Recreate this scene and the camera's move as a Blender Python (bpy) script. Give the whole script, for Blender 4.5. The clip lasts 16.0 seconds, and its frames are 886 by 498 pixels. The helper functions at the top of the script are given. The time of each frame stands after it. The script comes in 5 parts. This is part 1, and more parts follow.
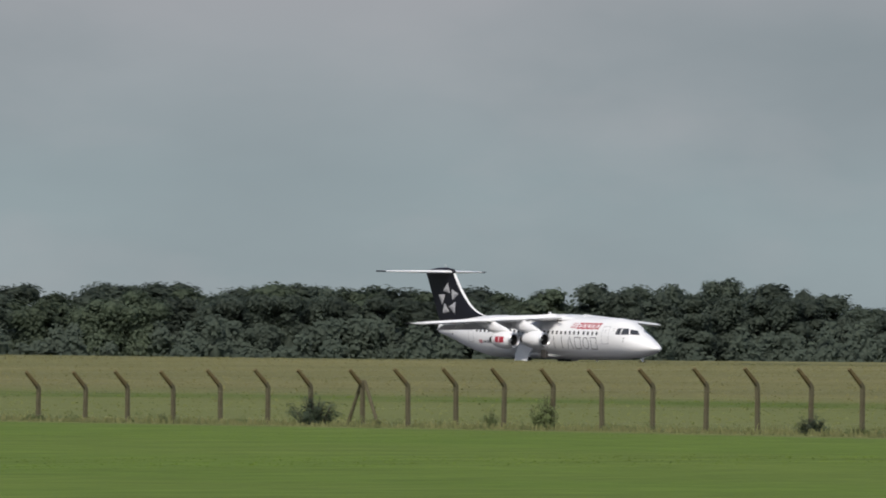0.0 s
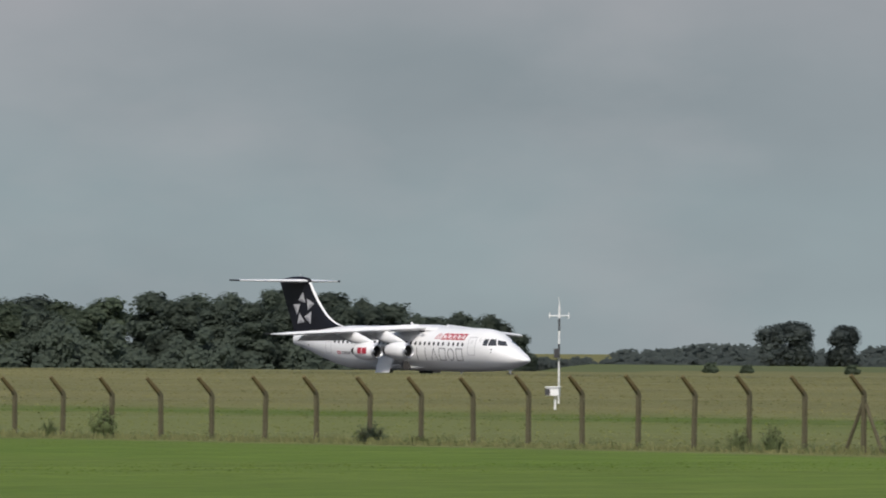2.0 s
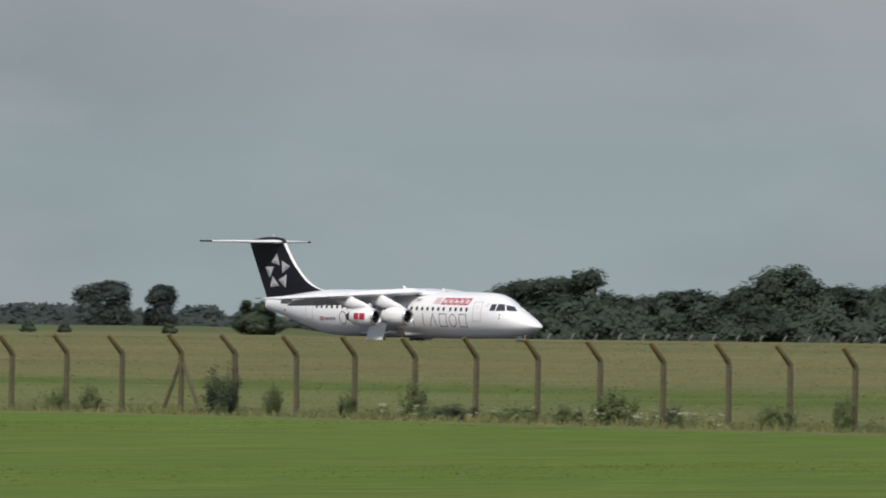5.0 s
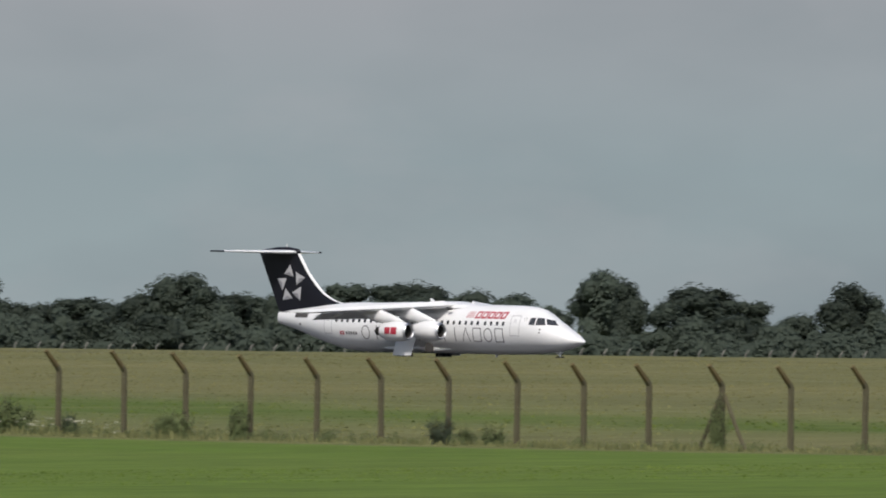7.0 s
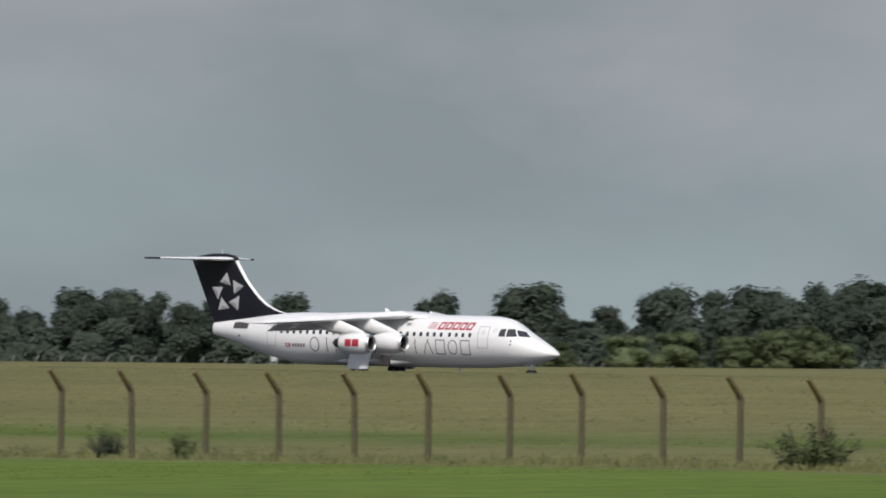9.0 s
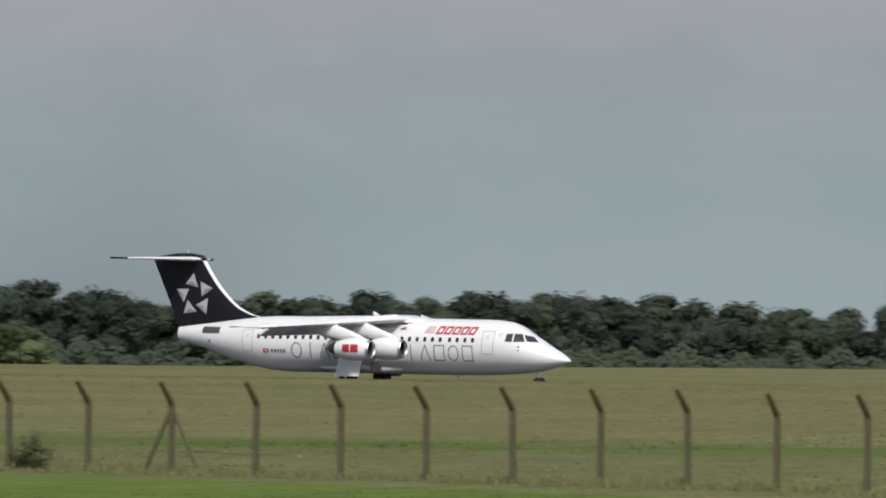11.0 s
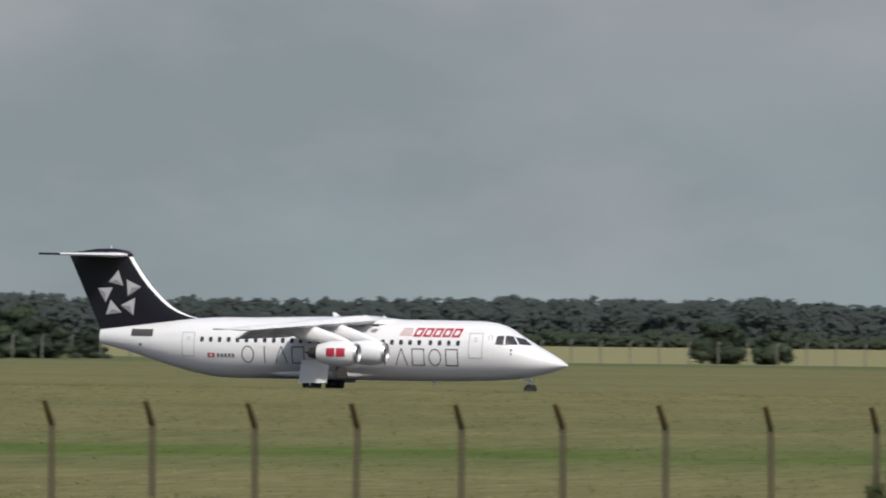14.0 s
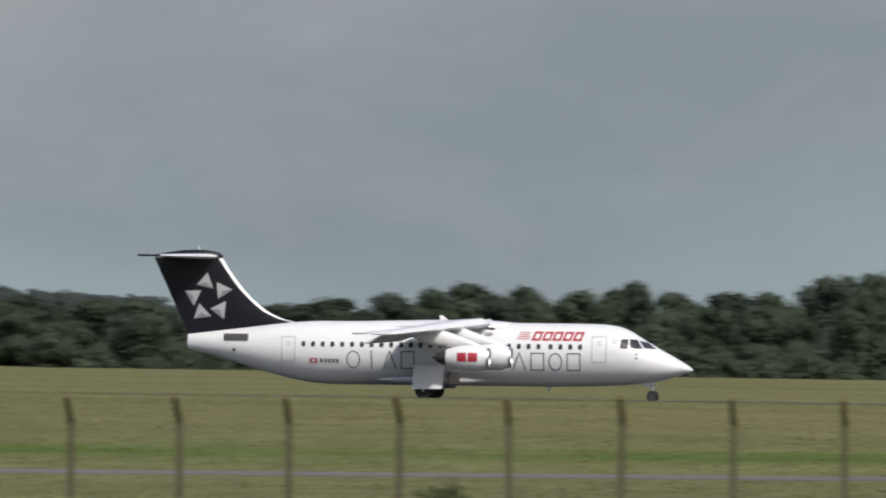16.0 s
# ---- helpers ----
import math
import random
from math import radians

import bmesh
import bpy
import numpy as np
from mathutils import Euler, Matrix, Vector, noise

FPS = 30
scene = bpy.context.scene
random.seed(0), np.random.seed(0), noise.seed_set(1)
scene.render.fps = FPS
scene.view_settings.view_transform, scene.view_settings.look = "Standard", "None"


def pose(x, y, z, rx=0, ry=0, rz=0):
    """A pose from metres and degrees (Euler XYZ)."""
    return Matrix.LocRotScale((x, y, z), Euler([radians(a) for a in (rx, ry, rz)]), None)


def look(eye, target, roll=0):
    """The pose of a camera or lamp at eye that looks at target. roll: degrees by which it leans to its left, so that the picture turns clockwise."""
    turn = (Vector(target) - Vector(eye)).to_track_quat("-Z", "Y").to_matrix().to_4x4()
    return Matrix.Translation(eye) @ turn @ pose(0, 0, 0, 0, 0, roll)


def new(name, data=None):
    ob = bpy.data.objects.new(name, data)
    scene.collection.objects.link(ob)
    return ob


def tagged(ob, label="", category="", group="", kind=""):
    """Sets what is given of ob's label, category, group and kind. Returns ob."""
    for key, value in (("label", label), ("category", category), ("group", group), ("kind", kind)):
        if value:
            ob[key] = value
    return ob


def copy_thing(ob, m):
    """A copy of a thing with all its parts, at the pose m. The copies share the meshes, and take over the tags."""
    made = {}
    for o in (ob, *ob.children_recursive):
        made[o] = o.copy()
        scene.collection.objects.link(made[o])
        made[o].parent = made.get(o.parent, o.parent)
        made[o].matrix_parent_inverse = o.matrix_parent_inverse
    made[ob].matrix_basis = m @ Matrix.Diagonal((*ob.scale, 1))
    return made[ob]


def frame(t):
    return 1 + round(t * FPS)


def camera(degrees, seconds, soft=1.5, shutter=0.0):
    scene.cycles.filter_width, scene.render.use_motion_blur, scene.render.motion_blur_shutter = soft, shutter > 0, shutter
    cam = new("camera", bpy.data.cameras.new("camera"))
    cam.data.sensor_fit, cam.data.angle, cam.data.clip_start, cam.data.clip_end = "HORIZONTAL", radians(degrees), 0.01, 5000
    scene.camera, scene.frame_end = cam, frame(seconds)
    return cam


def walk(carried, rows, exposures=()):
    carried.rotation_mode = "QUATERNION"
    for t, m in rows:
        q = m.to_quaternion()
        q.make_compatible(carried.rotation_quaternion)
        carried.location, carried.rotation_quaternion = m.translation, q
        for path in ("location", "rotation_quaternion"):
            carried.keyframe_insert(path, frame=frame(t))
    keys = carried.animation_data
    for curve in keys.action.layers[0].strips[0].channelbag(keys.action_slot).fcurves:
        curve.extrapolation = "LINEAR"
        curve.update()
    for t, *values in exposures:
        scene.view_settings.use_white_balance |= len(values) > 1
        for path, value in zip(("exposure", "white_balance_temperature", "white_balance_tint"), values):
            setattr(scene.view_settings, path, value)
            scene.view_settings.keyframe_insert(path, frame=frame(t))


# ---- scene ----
# The camera stands still on a low bank and follows an airliner with a long lens.
EYE_Z = 3.7
PATH = [
    (0.0, 90.396, -0.450, 49.04),
    (0.5, 90.411, -0.440, 49.01),
    (1.0, 90.442, -0.430, 48.89),
    (1.5, 90.467, -0.420, 47.63),
    (2.0, 90.461, -0.440, 46.61),
    (2.5, 90.424, -0.460, 46.16),
    (3.0, 90.279, -0.480, 45.12),
    (3.5, 90.242, -0.500, 44.56),
    (4.0, 90.244, -0.500, 44.12),
    (4.5, 90.249, -0.500, 43.60),
    (5.0, 90.266, -0.500, 42.85),
    (5.5, 90.284, -0.510, 42.11),
    (6.0, 90.303, -0.520, 41.31),
    (6.5, 90.321, -0.530, 40.44),
    (7.0, 90.339, -0.540, 39.52),
    (7.5, 90.358, -0.550, 38.55),
    (8.0, 90.362, -0.557, 37.56),
    (8.5, 90.361, -0.563, 36.21),
    (9.0, 90.401, -0.570, 34.70),
    (9.5, 90.447, -0.586, 33.50),
    (10.0, 90.440, -0.601, 32.04),
    (10.5, 90.433, -0.617, 30.50),
    (11.0, 90.427, -0.633, 28.87),
    (11.5, 90.420, -0.649, 27.14),
    (12.0, 90.413, -0.664, 25.30),
    (12.5, 90.425, -0.680, 23.30),
    (13.0, 90.416, -0.690, 21.40),
    (13.5, 90.460, -0.700, 19.10),
    (14.0, 90.446, -0.710, 17.02),
    (14.5, 90.442, -0.720, 15.52),
    (15.0, 90.452, -0.747, 13.82),
    (15.5, 90.461, -0.773, 11.21),
    (16.0, 90.467, -0.800, 7.84),
]
PLANE_X = [
    (0.0, -645.02),
    (0.5, -636.96),
    (1.0, -627.61),
    (1.5, -618.29),
    (2.0, -607.58),
    (2.5, -597.00),
    (3.0, -584.86),
    (3.5, -573.08),
    (4.0, -559.43),
    (4.5, -546.33),
    (5.0, -531.50),
    (5.5, -516.94),
    (6.0, -501.41),
    (6.5, -485.26),
    (7.0, -468.50),
    (7.5, -451.52),
    (8.0, -432.76),
    (8.5, -414.88),
    (9.0, -394.77),
    (9.5, -375.75),
    (10.0, -355.17),
    (10.5, -334.21),
    (11.0, -312.67),
    (11.5, -290.56),
    (12.0, -267.59),
    (12.5, -245.10),
    (13.0, -220.38),
    (13.5, -196.93),
    (14.0, -171.11),
    (14.5, -146.70),
    (15.0, -119.56),
    (15.5, -94.12),
    (16.0, -66.13),
]
# nose dip in metres while the nose gear is loaded, and the turn of the nose off the runway's line
NOSE_DIP = [(0.0, 0.34), (5.0, 0.30), (8.0, 0.275), (12.0, 0.195), (14.0, 0.10), (16.0, -0.05)]
NOSE_TURN = [(0.0, -1.35), (1.0, -1.45), (2.0, -1.45), (3.0, -0.8), (4.0, -0.35), (5.0, 0.0), (16.0, 0.0)]
cam = camera(4.88, 16.0, soft=1.9, shutter=0.2)
walk(cam, [(t, pose(0, 0, EYE_Z, tilt, lean, turn)) for t, tilt, lean, turn in PATH])

# ---- light ----
SUN_WAY = Vector((0.46, -0.60, 0.82)).normalized()      # towards the sun
world = bpy.data.worlds.new("world")
scene.world = world
world.use_nodes = True
wn = world.node_tree
sky = wn.nodes.new("ShaderNodeTexSky")
sky.sky_type = "NISHITA"
sky.sun_disc = False
sky.sun_elevation = math.asin(SUN_WAY.z)
sky.sun_rotation = math.atan2(SUN_WAY.x, SUN_WAY.y)
sky.air_density, sky.dust_density, sky.ozone_density = 1.0, 3.0, 1.0
wn.links.new(sky.outputs[0], wn.nodes["Background"].inputs[0])
wn.nodes["Background"].inputs[1].default_value = 0.108
sun = new("sun", bpy.data.lights.new("sun", "SUN"))
sun.data.energy = 2.9
sun.data.angle = radians(3.0)
sun.data.color = (1.0, 0.96, 0.9)
sun.matrix_world = look(SUN_WAY * 500, (0, 0, 0))
scene.view_settings.exposure = 0.0


# ---- materials ----
def material(name, rough=0.6, metal=0.0, spec=0.5):
    m = bpy.data.materials.new(name)
    m.use_nodes = True
    b = m.node_tree.nodes["Principled BSDF"]
    b.inputs["Roughness"].default_value = rough
    b.inputs["Metallic"].default_value = metal
    b.inputs["Specular IOR Level"].default_value = spec
    return m, m.node_tree, b


def node(tree, kind, **values):
    n = tree.nodes.new(kind)
    for key, v in values.items():
        n.inputs[key.replace("_", " ")].default_value = v
    return n


def rgba(c):
    return (*c, 1.0)


def mixed(tree, fac, a, b, mode="MIX"):
    """Mix of two colours (sockets or triples) by a factor (socket or number)."""
    n = tree.nodes.new("ShaderNodeMix")
    n.data_type, n.blend_type = "RGBA", mode
    for i, v in ((0, fac), (6, a), (7, b)):
        if isinstance(v, (int, float)):
            n.inputs[i].default_value = v
        elif isinstance(v, tuple):
            n.inputs[i].default_value = rgba(v)
        else:
            tree.links.new(v, n.inputs[i])
    return n.outputs[2]


def noise_at(tree, coords, scale, detail=3.0, rough=0.55, stretch=None):
    n = node(tree, "ShaderNodeTexNoise", Scale=scale, Detail=detail, Roughness=rough)
    if stretch:
        mp = tree.nodes.new("ShaderNodeMapping")
        mp.inputs["Scale"].default_value = stretch
        tree.links.new(coords, mp.inputs[0])
        coords = mp.outputs[0]
    tree.links.new(coords, n.inputs["Vector"])
    return n.outputs["Fac"]


def ramp(tree, fac, *stops):
    n = tree.nodes.new("ShaderNodeValToRGB")
    el = n.color_ramp.elements
    while len(el) < len(stops):
        el.new(0.5)
    for e, (p, c) in zip(el, stops):
        e.position, e.color = p, rgba(c if isinstance(c, tuple) else (c, c, c))
    tree.links.new(fac, n.inputs[0])
    return n.outputs[0]


def bump(tree, bsdf, height, strength=0.3, distance=0.02):
    n = node(tree, "ShaderNodeBump", Strength=strength, Distance=distance)
    tree.links.new(height, n.inputs["Height"])
    tree.links.new(n.outputs[0], bsdf.inputs["Normal"])


def place_coords(tree):
    return tree.nodes.new("ShaderNodeNewGeometry").outputs["Position"]


def simple(name, colour, rough=0.6, metal=0.0, vary=0.12, scale=6.0, spec=0.5, dark=None):
    """A material with two scales of variation round one colour, in the thing's own space."""
    m, t, b = material(name, rough, metal, spec)
    co = t.nodes.new("ShaderNodeTexCoord").outputs["Object"]
    lo = tuple(c * (1 - vary) for c in colour)
    hi = tuple(min(1.0, c * (1 + vary)) for c in colour)
    c1 = mixed(t, noise_at(t, co, scale), lo, hi)
    c2 = mixed(t, ramp(t, noise_at(t, co, scale * 0.17, 4.0), (0.45, 0.0), (0.75, 0.6)), c1, dark or tuple(c * (1 - 1.6 * vary) for c in colour))
    t.links.new(c2, b.inputs["Base Color"])
    return m


def foliage(name, colour, tip, rough=0.75):
    """Leaves: colour differs from clump to clump and from tree to tree."""
    m, t, b = material(name, rough, 0.0, 0.15)
    geo = t.nodes.new("ShaderNodeNewGeometry")
    info = t.nodes.new("ShaderNodeObjectInfo")
    c = mixed(t, geo.outputs["Random Per Island"], colour, tip)
    c = mixed(t, noise_at(t, geo.outputs["Position"], 0.25), c, tuple(v * 0.84 for v in colour))
    hue = t.nodes.new("ShaderNodeHueSaturation")
    rng = node(t, "ShaderNodeMapRange", To_Min=0.75, To_Max=1.3)
    t.links.new(info.outputs["Random"], rng.inputs[0])
    t.links.new(rng.outputs[0], hue.inputs["Value"])
    hue.inputs["Saturation"].default_value = 0.9
    t.links.new(c, hue.inputs["Color"])
    t.links.new(hue.outputs[0], b.inputs["Base Color"])
    thin = t.nodes.new("ShaderNodeBsdfTranslucent")
    t.links.new(hue.outputs[0], thin.inputs["Color"])
    both = t.nodes.new("ShaderNodeMixShader")
    both.inputs[0].default_value = 0.5
    t.links.new(b.outputs[0], both.inputs[1])
    t.links.new(thin.outputs[0], both.inputs[2])
    t.links.new(both.outputs[0], t.nodes["Material Output"].inputs["Surface"])
    return m


def ground_material(name="grassland", tufts=False):
    """Mown grass before the fence, drier long grass behind it, greener strips along the track."""
    m, t, b = material(name, 0.9, 0.0, 0.1)
    pos = place_coords(t)
    sep = t.nodes.new("ShaderNodeSeparateXYZ")
    t.links.new(pos, sep.inputs[0])
    # distance from the bank, wavering a little
    wav = t.nodes.new("ShaderNodeMath")
    wav.operation = "MULTIPLY_ADD"
    t.links.new(noise_at(t, pos, 0.08, 4.0), wav.inputs[0])
    wav.inputs[1].default_value = 14.0
    t.links.new(sep.outputs["Y"], wav.inputs[2])
    edge = t.nodes.new("ShaderNodeMath")
    edge.operation = "MULTIPLY_ADD"
    t.links.new(noise_at(t, pos, 0.5, 4.0), edge.inputs[0])
    edge.inputs[1].default_value = 1.6
    east = node(t, "ShaderNodeMapRange", From_Min=-160.0, From_Max=-115.0, To_Min=0.0, To_Max=7.0)
    t.links.new(sep.outputs["X"], east.inputs[0])
    bank = t.nodes.new("ShaderNodeMath")
    t.links.new(sep.outputs["Y"], bank.inputs[0])
    t.links.new(east.outputs[0], bank.inputs[1])
    t.links.new(bank.outputs[0], edge.inputs[2])
    fine = noise_at(t, pos, 4.0, 4.0, 0.6, (1.0, 0.12, 1.0))
    tuft = noise_at(t, pos, 1.1, 5.0, 0.65, (1.0, 0.16, 1.0))
    mid = noise_at(t, pos, 0.16, 5.0, 0.6, (0.9, 0.3, 1.0))
    big = noise_at(t, pos, 0.03, 4.0, 0.6, (0.5, 0.8, 1.0))

    def speckled(col, lo, hi):
        col = mixed(t, ramp(t, tuft, (0.38, 0.0), (0.62, 1.0)), mixed(t, 1.0, col, lo, "MULTIPLY"), mixed(t, 1.0, col, hi, "MULTIPLY"))
        return mixed(t, ramp(t, fine, (0.36, 0.0), (0.64, 1.0)), mixed(t, 1.0, col, lo, "MULTIPLY"), mixed(t, 1.0, col, hi, "MULTIPLY"))
    mown = mixed(t, ramp(t, mid, (0.30, 0.0), (0.70, 1.0)), (0.088, 0.138, 0.022), (0.106, 0.153, 0.029))
    mown = mixed(t, ramp(t, big, (0.42, 0.0), (0.66, 0.6)), mown, (0.114, 0.148, 0.034))
    mown = speckled(mown, (0.82, 0.83, 0.82), (1.18, 1.17, 1.18))
    dry = mixed(t, ramp(t, mid, (0.30, 0.0), (0.70, 1.0)), (0.140, 0.136, 0.056), (0.176, 0.166, 0.073))
    dry = mixed(t, ramp(t, big, (0.40, 0.0), (0.64, 0.8)), dry, (0.120, 0.124, 0.052))
    dry = speckled(dry, (0.84, 0.85, 0.82), (1.16, 1.14, 1.17))
    lush = speckled(mixed(t, mid, (0.080, 0.115, 0.032), (0.108, 0.136, 0.042)), (0.86, 0.87, 0.86), (1.13, 1.12, 1.13))

    def band(v, a0, a1, b0, b1):
        up = node(t, "ShaderNodeMapRange", From_Min=a0, From_Max=a1)
        dn = node(t, "ShaderNodeMapRange", From_Min=b0, From_Max=b1, To_Min=1.0, To_Max=0.0)
        t.links.new(v, up.inputs[0])
        t.links.new(v, dn.inputs[0])
        mu = t.nodes.new("ShaderNodeMath")
        mu.operation = "MULTIPLY"
        t.links.new(up.outputs[0], mu.inputs[0])
        t.links.new(dn.outputs[0], mu.inputs[1])
        return mu.outputs[0]
    # a greener strip that winds across the field, with a paler green margin
    along = node(t, "ShaderNodeMapRange", From_Min=-500.0, From_Max=100.0)
    t.links.new(sep.outputs["X"], along.inputs[0])
    bend = t.nodes.new("ShaderNodeFloatCurve")
    pts = bend.mapping.curves[0].points
    for x, y in ((-434, 333), (-370, 337), (-311, 326), (-280, 316), (-248, 298), (-225, 299), (-198, 308), (-160, 312), (-138, 319), (-118, 334), (-100, 341), (-50, 346)):
        pts.new((x + 500) / 600, (y - 280) / 100)
    pts[0].location, pts[-1].location = (0.0, 0.53), (1.0, 0.68)
    bend.mapping.update()
    t.links.new(along.outputs[0], bend.inputs["Value"])
    off = t.nodes.new("ShaderNodeMath")
    off.operation = "MULTIPLY_ADD"
    t.links.new(bend.outputs[0], off.inputs[0])
    off.inputs[1].default_value = -100.0
    t.links.new(wav.outputs[0], off.inputs[2])

    def part_of(fac, k):
        less = t.nodes.new("ShaderNodeMath")
        less.operation = "MULTIPLY"
        less.inputs[1].default_value = k
        t.links.new(fac, less.inputs[0])
        return less.outputs[0]
    rank = speckled(mixed(t, mid, (0.072, 0.106, 0.020), (0.090, 0.124, 0.028)), (0.84, 0.86, 0.84), (1.16, 1.14, 1.16))
    west = node(t, "ShaderNodeMapRange", From_Min=-300.0, From_Max=-215.0, To_Min=0.75, To_Max=0.0)
    t.links.new(sep.outputs["X"], west.inputs[0])
    foot = t.nodes.new("ShaderNodeMath")
    foot.operation = "MULTIPLY"
    t.links.new(band(wav.outputs[0], 250, 256, 318, 345), foot.inputs[0])
    t.links.new(west.outputs[0], foot.inputs[1])
    col = mixed(t, part_of(band(off.outputs[0], 250, 270, 298, 325), 0.35), dry, lush)
    col = mixed(t, foot.outputs[0], col, (0.128, 0.150, 0.050))
    patchy = t.nodes.new("ShaderNodeMath")
    patchy.operation = "MULTIPLY"
    t.links.new(band(off.outputs[0], 272, 283, 291, 302), patchy.inputs[0])
    t.links.new(ramp(t, noise_at(t, pos, 0.07, 3.0), (0.36, 0.35), (0.56, 1.0)), patchy.inputs[1])
    col = mixed(t, patchy.outputs[0], col, rank)
    col = mixed(t, part_of(band(wav.outputs[0], 250, 256, 264, 276), 0.25), col, lush)
    far = t.nodes.new("ShaderNodeVectorMath")
    far.operation = "LENGTH"
    t.links.new(pos, far.inputs[0])
    open_field = node(t, "ShaderNodeMapRange", From_Min=-780.0, From_Max=-640.0)
    t.links.new(sep.outputs["X"], open_field.inputs[0])
    pale = t.nodes.new("ShaderNodeMath")
    pale.operation = "MULTIPLY"
    t.links.new(band(far.outputs["Value"], 1215, 1225, 2050, 2100), pale.inputs[0])
    t.links.new(open_field.outputs[0], pale.inputs[1])
    grown = mixed(t, band(far.outputs["Value"], 1100, 1120, 2050, 2100), col, (0.098, 0.116, 0.050))
    col = mixed(t, pale.outputs[0], grown, mixed(t, mid, (0.21, 0.20, 0.098), (0.25, 0.235, 0.118)))
    near = node(t, "ShaderNodeMapRange", From_Min=248.6, From_Max=249.6)
    t.links.new(edge.outputs[0], near.inputs[0])
    col = mixed(t, near.outputs[0], mown, col)
    if tufts:                               # each tuft a little lighter or darker, straw-coloured or green
        lot = t.nodes.new("ShaderNodeNewGeometry").outputs["Random Per Island"]
        col = mixed(t, 1.0, col, ramp(t, lot, (0.0, (0.76, 0.80, 0.76)), (0.5, (0.88, 0.90, 0.87)), (1.0, (1.02, 1.0, 0.99))), "MULTIPLY")
    t.links.new(col, b.inputs["Base Color"])
    bump(t, b, noise_at(t, pos, 3.0, 4.0), 0.6, 0.08)
    return m


def sky_material():
    """Grey cloud cover close to the horizon, seen through haze."""
    m = bpy.data.materials.new("cloudy_sky")
    m.use_nodes = True
    t = m.node_tree
    t.nodes.remove(t.nodes["Principled BSDF"])
    em = t.nodes.new("ShaderNodeEmission")
    pos = place_coords(t)
    soft = noise_at(t, pos, 0.011, 6.0, 0.55, (0.6, 0.6, 1.25))
    wide = noise_at(t, pos, 0.0035, 5.0, 0.5, (0.8, 0.8, 1.9))
    sep = t.nodes.new("ShaderNodeSeparateXYZ")
    t.links.new(pos, sep.inputs[0])
    up = node(t, "ShaderNodeMapRange", From_Min=0.0, From_Max=150.0)
    t.links.new(sep.outputs["Z"], up.inputs[0])
    base = ramp(t, up.outputs[0], (0.0, (0.312, 0.376, 0.394)), (0.45, (0.287, 0.349, 0.372)), (1.0, (0.345, 0.360, 0.386)))
    cloud = mixed(t, ramp(t, wide, (0.40, 0.0), (0.66, 1.0)), base, (0.245, 0.288, 0.312))
    cloud = mixed(t, ramp(t, soft, (0.48, 0.0), (0.78, 0.45)), cloud, (0.395, 0.40, 0.42))
    t.links.new(cloud, em.inputs["Color"])
    t.links.new(em.outputs[0], t.nodes["Material Output"].inputs["Surface"])
    return m


GRASSLAND = ground_material()
GRASS_TUFT = ground_material("grass_tufts", True)
SKY = sky_material()
LEAF_DARK = foliage("dark_leaves", (0.078, 0.103, 0.079), (0.094, 0.121, 0.088))
LEAF_OLIVE = foliage("olive_leaves", (0.086, 0.116, 0.074), (0.106, 0.138, 0.084))
# blue-grey haze of the distance is mixed into this far leaf colour
LEAF_HAZED = foliage("haze_tinted_leaves", (0.082, 0.103, 0.098), (0.096, 0.118, 0.110))
LEAF_LIGHT = foliage("fresh_leaves", (0.172, 0.220, 0.104), (0.210, 0.258, 0.120))
BARK = simple("bark", (0.06, 0.048, 0.036), 0.9, 0, 0.3, 3.0)
GRASS_BLADE = foliage("grass_blades", (0.235, 0.245, 0.088), (0.33, 0.315, 0.135), 0.85)
LEAF_SHRUB = foliage("shrub_leaves", (0.160, 0.205, 0.078), (0.215, 0.252, 0.104))
FLOWER = simple("cream_flowers", (0.42, 0.42, 0.32), 0.9, 0, 0.15, 4.0, 0.1)
CONCRETE = simple("weathered_concrete", (0.098, 0.089, 0.055), 0.9, 0, 0.25, 9.0, 0.2, (0.066, 0.052, 0.030))
CONCRETE_PALE = simple("pale_concrete", (0.165, 0.165, 0.145), 0.9, 0, 0.15, 3.0, 0.2)
RUST = simple("mossy_rusty_steel", (0.130, 0.100, 0.044), 0.85, 0.1, 0.3, 12.0, 0.3, (0.10, 0.07, 0.04))
# this grey takes in the haze before the far tower
MAST_GREY = simple("hazy_grey_steel", (0.17, 0.19, 0.20), 0.7, 0.1, 0.12, 1.0)
WIRE = simple("galvanised_wire", (0.20, 0.195, 0.15), 0.7, 0.1, 0.2, 20.0)
ASPHALT = simple("asphalt", (0.06, 0.06, 0.062), 0.9, 0, 0.2, 0.8, 0.3)
TRACK = simple("worn_track", (0.15, 0.14, 0.135), 0.9, 0, 0.15, 0.6, 0.2)
WHITE_STEEL = simple("white_steel", (0.75, 0.76, 0.77), 0.5, 0, 0.06, 3.0)
BLACK_STEEL = simple("black_steel", (0.04, 0.04, 0.045), 0.5, 0, 0.2, 3.0)


# ---- mesh helpers ----
def mesh_object(name, bm, mats, parent=None, smooth=None):
    me = bpy.data.meshes.new(name)
    bm.normal_update()
    bm.to_mesh(me)
    bm.free()
    for m in (mats if isinstance(mats, (list, tuple)) else [mats]):
        me.materials.append(m)
    if smooth is not None:
        me.polygons.foreach_set("use_smooth", [True] * len(me.polygons))
        if smooth < 180:
            me.set_sharp_from_angle(angle=radians(smooth))
    ob = new(name, me)
    if parent:
        ob.parent = parent
    return ob


